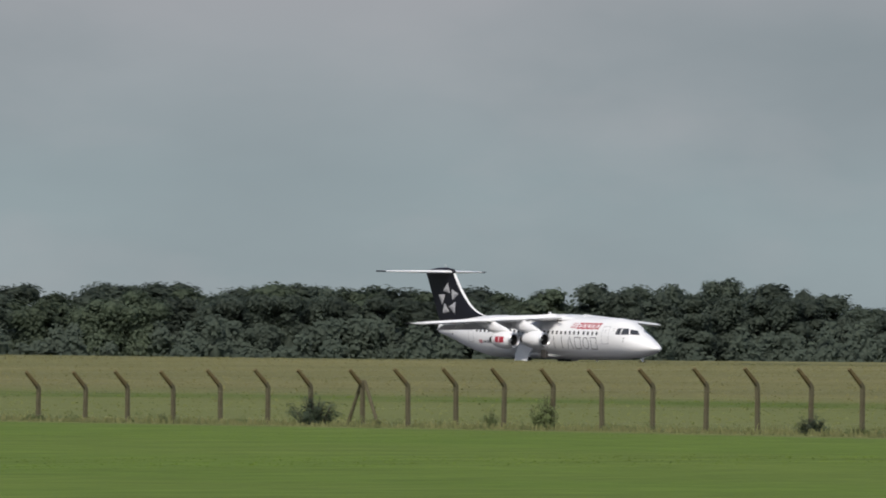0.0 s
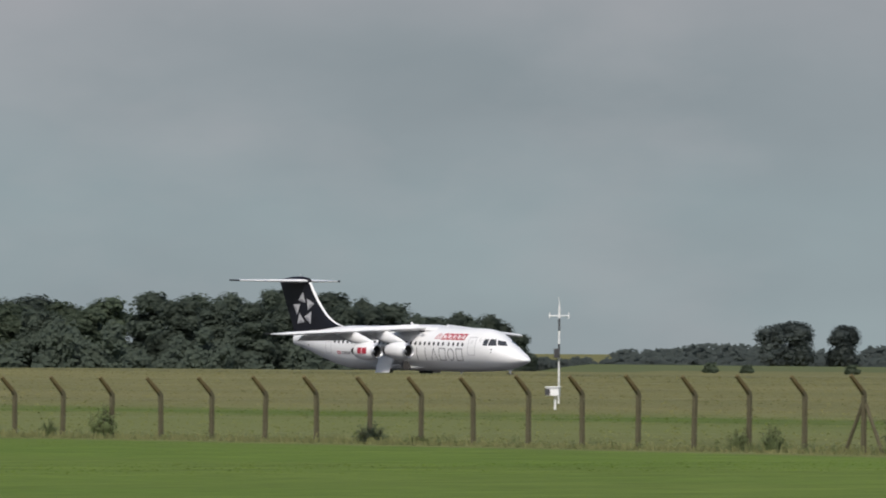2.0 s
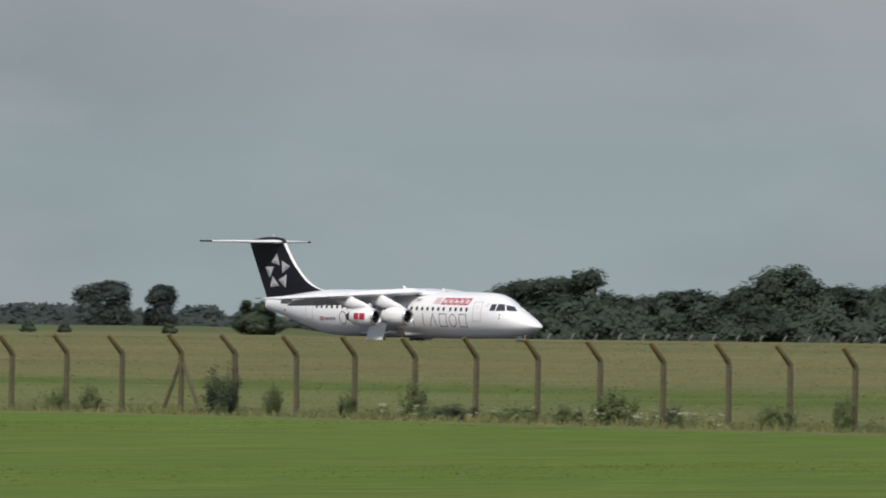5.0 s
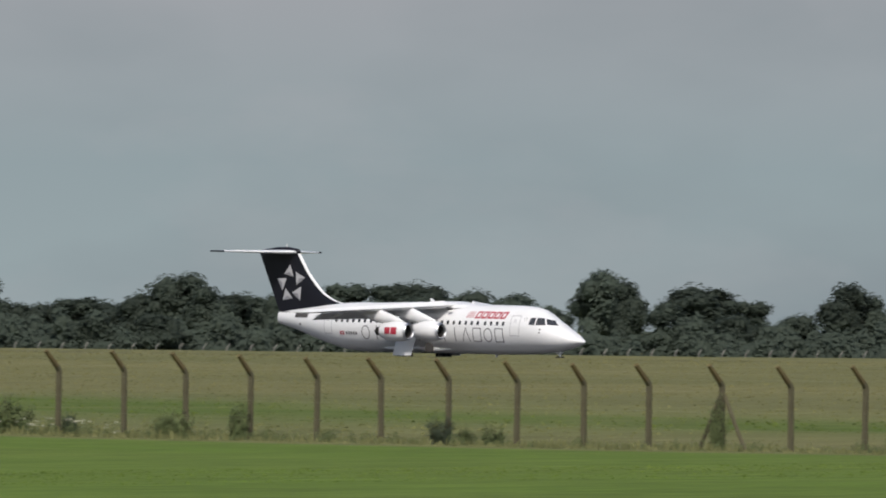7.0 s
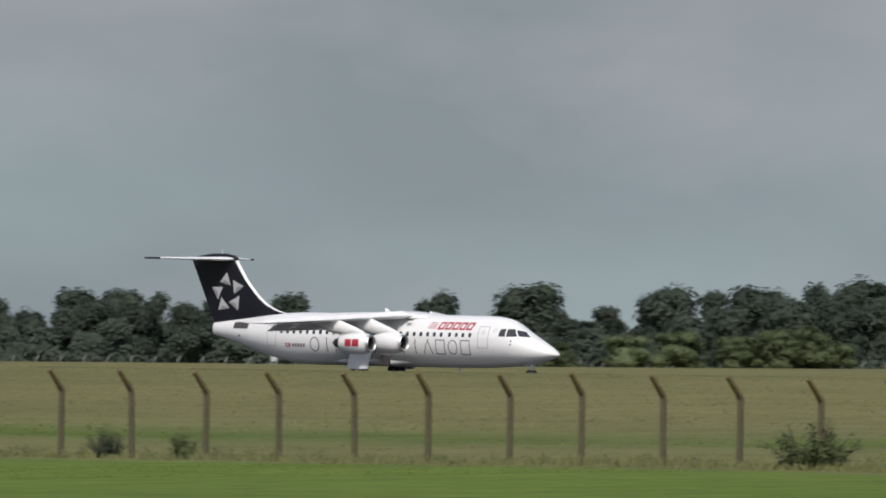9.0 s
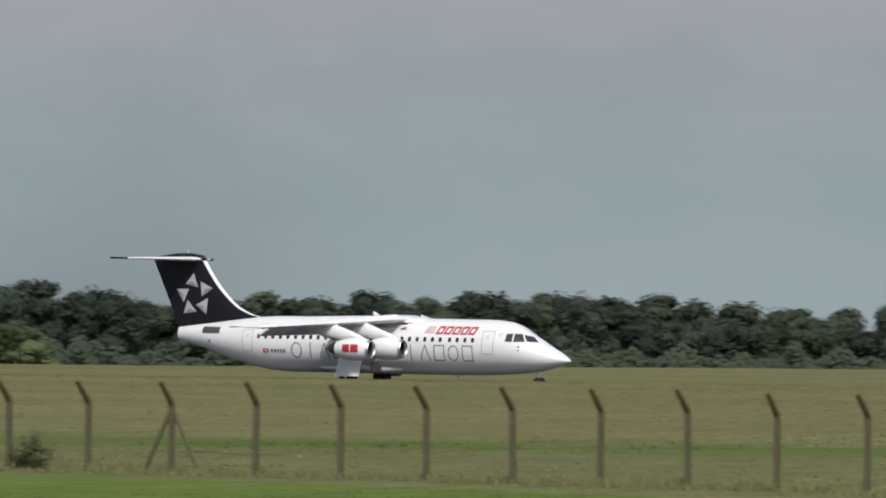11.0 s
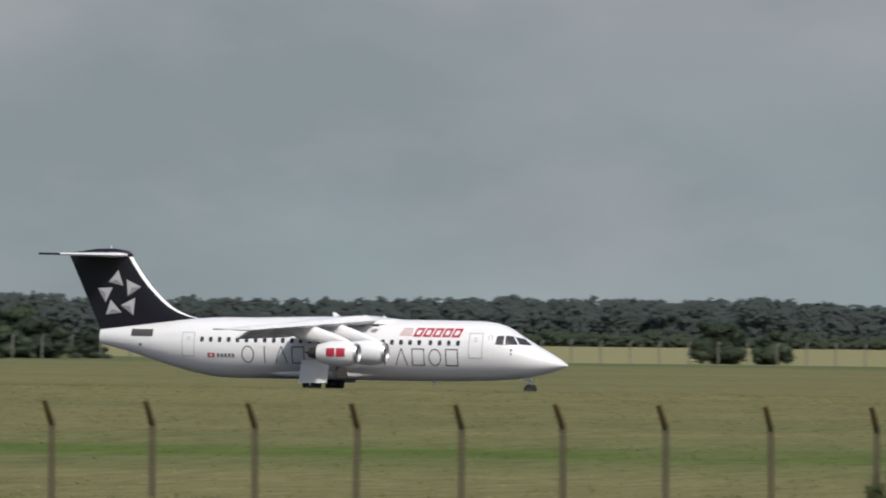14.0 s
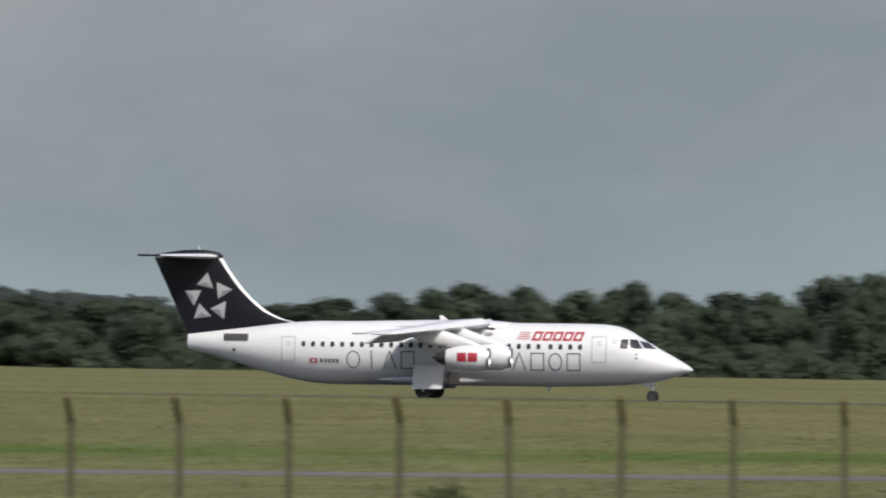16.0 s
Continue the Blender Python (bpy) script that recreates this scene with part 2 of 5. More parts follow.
def part(name, bm, mat, parent, label="", smooth=None):
    return tagged(mesh_object(name, bm, mat, parent, smooth), label)


def raw_object(name, verts, faces, mats, parent=None):
    me = bpy.data.meshes.new(name)
    me.from_pydata(verts, [], faces)
    for m in (mats if isinstance(mats, (list, tuple)) else [mats]):
        me.materials.append(m)
    me.update()
    ob = new(name, me)
    if parent:
        ob.parent = parent
    return ob


def add_box(bm, centre, size, turn=None, bevel=0.0):
    m = Matrix.Translation(centre) @ (turn or Matrix.Identity(4)) @ Matrix.Diagonal((*size, 1))
    made = bmesh.ops.create_cube(bm, size=1.0, matrix=m)["verts"]
    if bevel:
        edges = list({e for v in made for e in v.link_edges})
        bmesh.ops.bevel(bm, geom=edges, offset=bevel, segments=2, affect="EDGES", profile=0.6)


def add_tube(bm, a, b, r0, r1=None, sides=10, cap=True):
    a, b = Vector(a), Vector(b)
    d = b - a
    m = Matrix.Translation((a + b) / 2) @ d.to_track_quat("Z", "Y").to_matrix().to_4x4()
    bmesh.ops.create_cone(bm, cap_ends=cap, segments=sides, radius1=r0, radius2=r0 if r1 is None else r1, depth=d.length, matrix=m)


def add_loft(bm, rings, cap=True):
    """Skin over rings of equal length (lists of points)."""
    rows = [[bm.verts.new(p) for p in ring] for ring in rings]
    n = len(rows[0])
    faces = []
    for r0, r1 in zip(rows, rows[1:]):
        for i in range(n):
            j = (i + 1) % n
            faces.append(bm.faces.new((r0[i], r0[j], r1[j], r1[i])))
    if cap:
        bm.faces.new(rows[0][::-1])
        bm.faces.new(rows[-1])
    bmesh.ops.recalc_face_normals(bm, faces=bm.faces[:])
    return faces


# ---- ground ----
def table(rows):
    xs, ys = [r[0] for r in rows], [r[1] for r in rows]
    return lambda v: float(np.interp(v, xs, ys))


POST_GAP, POST_ZERO, FENCE_Y = 2.75, 108.08, 253.9
post_top = table([(-12, 1.45), (-8, 1.55), (2, 1.92), (10, 2.13), (18, 2.36), (24, 2.35), (30, 2.17), (36, 2.08), (42, 2.15), (47, 2.22),
                  (52, 2.10), (60, 2.05), (66, 1.86), (72, 1.74), (76, 1.77), (82, 1.90), (88, 1.98), (94, 2.10), (100, 2.25), (110, 2.3)])
fence_ground = table([(-12, -0.32), (8, -0.26), (16, -0.31), (24, -0.38), (30, -0.55), (40, -0.56), (47, -0.42), (54, -0.55), (60, -0.65),
                      (66, -0.88), (72, -0.98), (80, -0.92), (86, -0.80), (92, -0.68), (100, -0.5), (110, -0.45)])
field_end = table([(-60, 960), (-51, 978), (-48, 1024), (-46, 1015), (-42, 945), (-38, 890), (-35, 875), (-31, 917), (-27.6, 1006), (-23, 1030),
                   (-19.8, 1094), (-18, 1225), (-13, 1220), (-10, 995), (-5.6, 961), (10, 960)])
verge_rise = table([(-2000, 0.5), (-500, 0.5), (-440, 0.45), (-380, 0.42), (-260, 0.38), (-180, 0.33), (-90, 0.2), (600, 0.2)])
RUNWAY = (561.0, 612.0)
runway_grade = table([(-2000, -0.18), (-660, -0.17), (-448, -0.13), (-283, -0.09), (-186, -0.05), (-80, 0.03), (600, 0.03)])


def smooth_step(v, a, b):
    v = min(1.0, max(0.0, (v - a) / (b - a)))
    return v * v * (3 - 2 * v)


def ground_z(x, y):
    base = fence_ground(x / POST_GAP + POST_ZERO)
    z = base * (1 - smooth_step(y, 262, 430))
    if RUNWAY[0] < y < RUNWAY[1]:
        z += runway_grade(x) - 0.05
    elif 440 < y <= RUNWAY[0]:
        z += verge_rise(x) * smooth_step(y, 440, 553)
    r, az = math.hypot(x, y), math.degrees(math.atan2(x, y))
    if y > 300:
        past = r - field_end(az)
        if past > 0:
            rise = smooth_step(az, -23.5, -20.5) * (1 - smooth_step(az, -11.5, -9.5))
            strip = smooth_step(az, -46.3, -45.9) * (1 - smooth_step(az, -43.7, -43.2))
            if strip > 0:
                return z - strip * (0.0015 * min(past, 520) + 5.0 * smooth_step(past, 520, 640)) - (1 - strip) * min(5.0, past * 0.02)
            z += rise * min(past, 480) * 0.0029 - (1 - rise) * min(5.0, past * 0.02) - rise * 5.0 * smooth_step(past, 480, 560)
    return z


def build_ground():
    xs = sorted({-9000, -6000, -4000, -3000, -2400, *range(-2000, 601, 20), 800, 1200, 2000, 4000, 9000})
    ys = sorted({-9000, -4000, -1500, -400, -100, 0, *range(60, 240, 20), *range(240, 440, 8), *range(440, 560, 20), 560.9, 561.1, 580, 600, 611.9, 612.1,
                 *range(630, 1500, 20), *range(1500, 2000, 50), 2400, 3000, 4000, 6000, 9000})
    verts = [(x, y, ground_z(x, y)) for y in ys for x in xs]
    n = len(xs)
    faces = [(j * n + i, j * n + i + 1, (j + 1) * n + i + 1, (j + 1) * n + i) for j in range(len(ys) - 1) for i in range(n - 1)]
    ob = raw_object("ground", verts, faces, GRASSLAND)
    ob.data.polygons.foreach_set("use_smooth", [True] * len(ob.data.polygons))
    tagged(ob, "mown green grass before drier long field grass", "ground", kind="structure")


def build_strip(name, y0, y1, x0, x1, mat, lift, label, cat):
    """A paved strip that follows the ground, with thickness."""
    bm = bmesh.new()
    rings = []
    for i in range(int((x1 - x0) / 20) + 1):
        x = x0 + 20 * i
        za, zb = ground_z(x, y0 + 0.3), ground_z(x, y1 - 0.3)
        rings.append([(x, y0, za - 0.3), (x, y0, za + lift), (x, y1, zb + lift), (x, y1, zb - 0.3)])
    add_loft(bm, rings)
    tagged(mesh_object(name, bm, mat), label, cat, kind="structure")


def build_backdrop():
    n, r = 120, 4600
    verts = [(r * math.sin(2 * math.pi * i / n), r * math.cos(2 * math.pi * i / n), z) for z in (-60, 420) for i in range(n)]
    faces = [(i, (i + 1) % n, n + (i + 1) % n, n + i) for i in range(n)]
    tagged(raw_object("backdrop", verts, faces, SKY), "grey-blue cloudy sky above the horizon", "sky", kind="structure")


build_ground()
build_strip("runway", 566, 602, -2000, 600, ASPHALT, 0.02, "dark asphalt runway sunk behind long grass", "runway")
build_strip("service_track", 305, 311, -62, 600, TRACK, 0.03, "narrow grey service track across the airfield grass", "track")
build_backdrop()
WOODS = [
    (-51.61, 2.69, 2.72), (-51.42, 3.10, 2.45), (-51.22, 2.31, 2.17), (-51.02, 2.61, 2.72), (-50.81, 3.29, 2.72),
    (-50.58, 3.32, 2.99), (-50.41, 2.86, 2.17), (-50.27, 2.72, 2.72), (-50.11, 2.90, 2.17), (-49.99, 3.41, 2.99),
    (-49.76, 3.33, 2.45), (-49.62, 2.97, 2.17), (-49.49, 2.82, 2.45), (-49.30, 3.23, 2.99), (-49.09, 2.82, 2.45),
    (-48.90, 3.18, 2.72), (-48.70, 2.66, 2.17), (-48.48, 3.07, 2.17), (-48.21, 3.54, 2.72), (-47.97, 3.41, 2.45),
    (-47.75, 3.50, 2.17), (-47.53, 4.18, 2.17), (-47.37, 3.11, 1.90), (-47.22, 3.62, 3.26), (-47.05, 3.16, 2.17),
    (-46.92, 2.63, 2.99), (-46.69, 1.57, 2.17), (-46.47, 1.83, 1.63), (-46.32, 1.57, 1.90), (-46.18, -0.31, 1.09),
]
COPSE = [
    (-44.79, 0.96, 1.90), (-44.65, 1.14, 1.90), (-44.40, 0.79, 1.74), (-42.51, 0.51, 2.17), (-42.41, 1.61, 3.26),
    (-42.24, 1.91, 2.72),
]
BELT = [
    (-42.47, 1.39, 2.45), (-42.30, 1.68, 2.45), (-42.08, 2.75, 2.45), (-41.94, 0.60, 1.63), (-41.80, 0.24, 2.17),
    (-41.68, 0.42, 2.17), (-41.55, 0.82, 2.72), (-41.34, 0.58, 2.17), (-41.18, 1.53, 2.17), (-40.98, 3.35, 2.72),
    (-40.81, 2.18, 2.17), (-40.68, 1.32, 2.17), (-40.59, 1.44, 2.45), (-40.43, 1.53, 1.63), (-40.31, 2.09, 2.45),
    (-40.03, 2.35, 2.72), (-39.81, 2.44, 2.72), (-39.62, 2.75, 2.72), (-39.37, 2.08, 2.45), (-39.13, 1.58, 2.72),
    (-38.64, 3.94, 2.72), (-38.50, 3.04, 1.63), (-38.10, 2.73, 3.53), (-37.80, 0.99, 2.17), (-37.57, -0.06, 2.17),
    (-37.30, 2.86, 2.72), (-37.16, 1.91, 1.63), (-36.98, 0.85, 1.63), (-36.73, 2.80, 2.72), (-36.48, 2.67, 2.72),
]
MIXED = [
    (-36.48, 2.77, 2.17), (-36.29, 2.42, 1.63), (-35.90, 2.76, 2.17), (-35.54, 2.55, 2.45), (-35.26, -0.28, 2.72),
    (-35.00, -0.51, 2.72), (-34.72, 3.02, 2.07), (-34.48, 0.13, 2.72), (-34.22, 3.81, 3.26), (-33.92, 0.22, 3.26),
    (-33.80, 1.50, 1.90), (-33.46, 3.84, 2.99), (-33.22, 3.12, 1.63), (-32.96, 3.71, 3.26), (-32.66, 3.98, 2.17),
    (-32.38, 4.73, 3.26), (-32.16, 4.28, 2.17), (-31.93, 4.05, 2.17), (-31.68, 3.55, 2.17), (-31.46, 4.51, 4.35),
    (-31.14, 3.92, 2.72),
]
HEDGE = [
    (-27.93, 2.93, 3.26), (-27.65, 3.26, 2.72), (-27.46, 2.75, 2.17), (-27.22, 2.53, 3.26), (-26.94, 2.05, 2.72),
    (-26.69, 2.10, 2.72), (-26.38, 3.25, 1.90), (-26.13, 1.94, 2.17), (-25.88, 2.53, 2.17), (-25.60, 1.77, 2.72),
    (-25.29, 2.76, 3.26), (-24.97, 2.17, 1.63), (-24.85, 2.36, 2.72), (-24.66, 2.51, 1.09), (-24.51, 1.34, 2.72),
    (-24.32, 1.49, 3.26), (-24.10, 1.80, 2.17), (-23.88, 2.12, 2.17), (-23.54, 2.46, 3.26), (-23.32, 1.96, 2.72),
    (-23.08, 1.74, 2.72), (-22.29, 2.90, 2.17), (-22.13, 2.01, 2.17), (-21.96, 1.89, 2.72), (-21.73, 1.66, 2.72),
    (-21.48, 1.88, 2.72), (-21.17, 1.93, 3.26), (-20.95, 1.97, 3.26), (-20.73, 2.72, 3.26), (-20.48, 2.34, 3.26),
    (-19.52, 2.82, 2.72),
]
FOREST = [
    (-19.52, 2.95, 3.26), (-19.30, 3.11, 3.26), (-19.05, 2.78, 3.26), (-18.81, 2.73, 3.26), (-18.56, 2.62, 3.26),
    (-18.37, 2.82, 2.72), (-18.12, 2.71, 3.26), (-17.84, 2.77, 3.26), (-17.56, 2.83, 3.26), (-17.28, 2.89, 3.26),
    (-16.97, 2.96, 3.26), (-16.66, 3.30, 3.26), (-16.35, 3.10, 3.26), (-15.97, 3.34, 2.72), (-15.66, 2.97, 2.72),
    (-15.30, 3.48, 2.17), (-14.98, 3.12, 3.26), (-14.67, 2.91, 3.26), (-13.84, 3.02, 3.26), (-13.59, 3.08, 3.26),
    (-13.28, 3.54, 3.26), (-12.97, 3.34, 3.26), (-12.58, 3.98, 3.26), (-12.26, 3.51, 3.26), (-11.91, 3.32, 3.26),
    (-11.54, 3.24, 3.26), (-11.23, 3.32, 2.72), (-10.95, 4.63, 2.45), (-10.73, 5.39, 2.17), (-10.55, 5.00, 2.17),
    (-10.36, 4.12, 2.17), (-10.08, 3.59, 3.26), (-9.80, 3.44, 3.26), (-9.52, 3.34, 3.26), (-9.21, 2.87, 3.26),
]
NEAR_WOOD = [
    (-10.41, 2.96, 3.26), (-10.09, 3.04, 3.26), (-9.78, 2.84, 3.26), (-9.44, 2.82, 3.26), (-9.04, 3.03, 3.26),
    (-8.66, 2.57, 3.26), (-8.41, 3.29, 2.99), (-8.10, 3.69, 3.26), (-7.85, 4.29, 2.72), (-7.64, 4.89, 3.26),
    (-7.39, 4.62, 2.72), (-7.11, 4.31, 2.72), (-6.94, 4.52, 2.17), (-6.77, 5.21, 2.17), (-6.52, 4.29, 2.72),
    (-6.24, 4.25, 2.72), (-5.99, 4.42, 2.72), (-5.80, 5.01, 2.17), (-5.65, 6.02, 2.72), (-5.46, 6.45, 2.17),
    (-5.24, 6.12, 2.72), (-4.99, 6.29, 2.72),
]
BUSHES = [
    (-45.13, -2.62, 1.52), (-44.93, -3.25, 1.09), (-44.35, -2.73, 1.63), (-43.88, -0.35, 2.45), (-43.10, -2.02, 2.17),
    (-43.04, -1.38, 2.17), (-42.95, -1.29, 2.72), (-42.76, -1.97, 3.26), (-34.06, -1.81, 2.72), (-33.69, -0.93, 3.80),
    (-33.41, -0.50, 3.80), (-33.07, -0.93, 2.72), (-32.85, -0.24, 3.26), (-32.63, 0.07, 3.80), (-31.90, -0.56, 3.26),
    (-31.34, 0.08, 3.26), (-31.15, -0.43, 2.72), (-19.27, 0.83, 3.26), (-17.75, -0.30, 1.50), (-17.42, 1.25, 2.10), (-15.52, 1.35, 2.60), (-15.20, 0.40, 1.90), (-14.02, 0.30, 2.30), (-13.84, 0.75, 2.60),
    (-13.66, 0.60, 3.26), (-13.34, 1.08, 3.26), (-13.13, 0.15, 2.72), (-13.03, 1.15, 3.80), (-12.69, 1.51, 3.80),
    (-12.10, 1.10, 2.72), (-11.94, 0.32, 2.17), (-10.19, 1.12, 3.26), (-9.94, 0.63, 3.26), (-9.50, 1.55, 3.26),
]
FAR = [
    (-45.61, -1.50, 2.17), (-45.46, -1.42, 2.17), (-45.30, -1.13, 1.63), (-45.23, -1.01, 1.09), (-45.05, -0.71, 1.20),
    (-44.96, -1.08, 1.09), (-44.87, -1.28, 1.36), (-44.49, -1.23, 1.36), (-44.29, -2.20, 1.63), (-44.23, -1.11, 0.65),
    (-44.12, -1.07, 0.54), (-44.05, -1.35, 1.09), (-43.76, -2.12, 1.63), (-43.60, -1.72, 1.63), (-43.45, -1.53, 2.17),
    (-43.31, -1.24, 0.76), (-43.20, -1.60, 1.63),
]


def at(az, r):
    return r * math.sin(radians(az)), r * math.cos(radians(az))


# ---- trees ----
def ball():
    bm = bmesh.new()
    bmesh.ops.create_icosphere(bm, subdivisions=1, radius=1.0)
    v = np.array([x.co[:] for x in bm.verts])
    f = np.array([[x.index for x in q.verts] for q in bm.faces])
    bm.free()
    return v, f


BALL_V, BALL_F = ball()


def leaf_cloud(rng, lobes, count, size, core=0.84, middle=None, inner_lobes=None, massed=False):
    """Inner masses with many small leaf clumps over them; lobes are (centre, radii). Leaves face outwards and up, as they grow."""
    vol = np.array([l[1][0] * l[1][1] * l[1][2] for l in lobes]) ** 0.67
    pick = rng.choice(len(lobes), count, p=vol / vol.sum())
    c = np.array([l[0] for l in lobes])[pick]
    r = np.array([l[1] for l in lobes])[pick]
    d = rng.normal(size=(count, 3))
    d /= np.linalg.norm(d, axis=1)[:, None]
    depth = 1.02 - 0.30 * rng.random(count)
    p = c + d * r * depth[:, None]
    s = (size * (0.5 + 0.9 * rng.random(count)))[:, None]
    out = d
    if middle is not None:
        out = p - np.array(middle)
        out = out / np.maximum(1e-6, np.linalg.norm(out, axis=1))[:, None]
    if massed:                              # one even front towards the open field
        out = np.stack([-p[:, 0], -p[:, 1], 0.6 * np.hypot(p[:, 0], p[:, 1])], 1)
        out = out / np.linalg.norm(out, axis=1)[:, None]
    n = 0.22 * d + 0.85 * out + np.array((0, 0, 0.35)) + 0.26 * rng.normal(size=(count, 3))
    n /= np.linalg.norm(n, axis=1)[:, None]
    u = np.cross(n, rng.normal(size=(count, 3)))
    u /= np.linalg.norm(u, axis=1)[:, None]
    v = np.cross(n, u)
    q = np.stack([p - u * s, p + u * s * 0.8 - v * s * 0.5, p + v * s + u * s * 0.2], axis=1)
    verts = q.reshape(-1, 3)
    faces = np.arange(3 * count).reshape(-1, 3)
    if core:
        inner, shape, base = [verts], [faces], len(verts)
        for cc, rr in inner_lobes or lobes:
            lump = 1 + 0.07 * rng.normal(size=(len(BALL_V), 1))
            inner.append(np.array(cc) + BALL_V * np.array(rr) * core * lump)
            shape.append(BALL_F + base)
            base += len(BALL_V)
        verts, faces = np.concatenate(inner), np.concatenate(shape)
    return verts.tolist(), faces.tolist()


def sprigs(rng, lobes, each, lo=0.30, hi=0.50):
    """Smaller bosses of foliage on the outside of larger ones."""
    made = []
    for (x, y, z), (rx, ry, rz) in lobes:
        for i in range(each):
            d = rng.normal(size=3)
            d[2] = abs(d[2]) * 0.8 - 0.25
            d /= np.linalg.norm(d)
            k = rng.uniform(lo, hi)
            made.append(((x + d[0] * rx * 0.76, y + d[1] * ry * 0.76, z + d[2] * rz * 0.76), (rx * k, ry * k, rz * k)))
    return made


def make_tree(kind, seed, mat, label):
    """One tree, ten metres high and about eight wide: a tapered trunk with limbs, and a crown of leaf clumps."""
    rng = np.random.default_rng(seed)
    root = new("tree")
    bm = bmesh.new()
    top = 7.5
    add_tube(bm, (0, 0, -0.6), (0.15, 0.1, 3.0), 0.32, 0.22, 8)
    add_tube(bm, (0.15, 0.1, 3.0), (0.0, 0.2, top), 0.22, 0.06, 8)
    lobes = []
    if kind == "round":
        for i in range(15):
            a, h = rng.uniform(0, 6.28), rng.uniform(2.3, 8.2)
            w = 3.2 * math.sqrt(max(0.15, 1 - ((h - 4.8) / 4.6) ** 2))
            k = rng.uniform(0.35, 1.0) * w * 0.75
            s = rng.uniform(1.1, 1.9)
            lobes.append(((k * math.cos(a), k * math.sin(a), h), (s, s, s * 0.85)))
        lobes.append(((0, 0, 5.2), (2.2, 2.2, 3.6)))
    elif kind == "broad":
        for i in range(17):
            a, h = rng.uniform(0, 6.28), rng.uniform(0.9, 8.6)
            w = 4.0 * (1 - max(0.0, h - 3.5) / 9.0)
            k = rng.uniform(0.2, 1.0) * w * 0.8
            s = rng.uniform(1.0, 1.7)
            lobes.append(((k * math.cos(a), k * math.sin(a), h), (s * 1.15, s * 1.15, s * 0.8)))
        lobes.append(((0, 0, 4.2), (2.6, 2.6, 3.8)))
    elif kind == "pine":
        for i in range(22):
            a, h = rng.uniform(0, 6.28), rng.uniform(2.5, 8.4)
            w = 3.2 * (1 - (h - 2.5) / 9.0)
            k = rng.uniform(0.25, 0.9) * w
            s = rng.uniform(0.9, 1.4)
            lobes.append(((k * math.cos(a), k * math.sin(a), h), (s * 1.4, s * 1.4, s * 0.6)))
        lobes.append(((0, 0, 5.0), (1.6, 1.6, 3.9)))
        lobes.append(((0.3, 0, 8.3), (1.2, 1.2, 0.9)))
    elif kind == "bush":                    # leafy down to the ground
        for i in range(24):
            a, h = rng.uniform(0, 6.28), rng.uniform(0.4, 7.6)
            w = 3.3 * math.sqrt(max(0.1, 1 - (h / 8.6) ** 2))
            k = math.sqrt(rng.uniform(0.05, 1.0)) * w
            s = rng.uniform(0.9, 1.5)
            lobes.append(((k * math.cos(a), k * math.sin(a), h), (s, s, s * 1.3)))
        lobes.append(((0, 0, 3.6), (2.6, 2.6, 4.0)))
    else:                                   # airy, rounded, with gaps in the crown
        for i in range(95):
            a, h = rng.uniform(0, 6.28), rng.uniform(3.2, 9.2)
            w = 3.4 * math.sqrt(max(0.06, 1 - ((h - 6.3) / 3.1) ** 2))
            k = math.sqrt(rng.uniform(0.1, 1.0)) * w
            s = rng.uniform(0.35, 0.7)
            lobes.append(((k * math.cos(a), k * math.sin(a), h), (s, s, s * 0.85)))
    for (x, y, z), s in lobes[:9]:
        add_tube(bm, (0.1, 0.1, max(1.6, z - 2.2)), (x * 0.85, y * 0.85, z), 0.09, 0.03, 5)
    part("trunk", bm, BARK, root)
    if kind == "airy":
        v, f = leaf_cloud(rng, lobes + sprigs(rng, lobes, 2), 8500, 0.13, 0.0, (0, 0, 5.0))
    else:
        v, f = leaf_cloud(rng, lobes + sprigs(rng, lobes, 4), 5700, 0.225, 0.78, (0, 0, 3.4), lobes)
    hi = max(p[2] for p in v)
    v = [(x, y, z * 10.0 / hi) for x, y, z in v]
    crown = raw_object("crown", v, f, mat, root)
    crown.data.polygons.foreach_set("use_smooth", [True] * len(crown.data.polygons))
    return tagged(root, label, "tree")


def make_shrub(seed, mat, label, spread=0.9):
    """One shrub a metre high and about as wide: thin stems that fan out, each with ragged sprays of small leaves."""
    rng = np.random.default_rng(seed)
    root = new("shrub")
    bm = bmesh.new()
    lobes = []
    for i in range(30):
        a = rng.uniform(0, 6.28)
        k = math.sqrt(rng.uniform(0.0, 1.0)) * 0.46 * spread
        h = rng.uniform(0.55, 1.05) * (1 - 0.6 * (k / (0.5 * spread)) ** 2)
        tip = Vector((k * math.cos(a), k * math.sin(a), max(0.1, h)))
        foot = Vector((0.25 * k * math.cos(a), 0.25 * k * math.sin(a), -0.08))
        add_tube(bm, foot, tip, 0.010, 0.003, 4)
        for u in (0.25, 0.45, 0.65, 0.82, 0.97):
            p = foot.lerp(tip, u)
            s = rng.uniform(0.07, 0.13) * (1.25 - 0.6 * u)
            lobes.append(((p.x + rng.normal() * 0.03, p.y + rng.normal() * 0.03, max(0.03, p.z)), (s, s, s * 0.9)))
    part("stem", bm, BARK, root)
    v, f = leaf_cloud(rng, lobes, 5000, 0.024, 0, (0, 0, 0.2))
    raw_object("leaf_crown", v, f, mat, root)
    return tagged(root, label, "shrub")


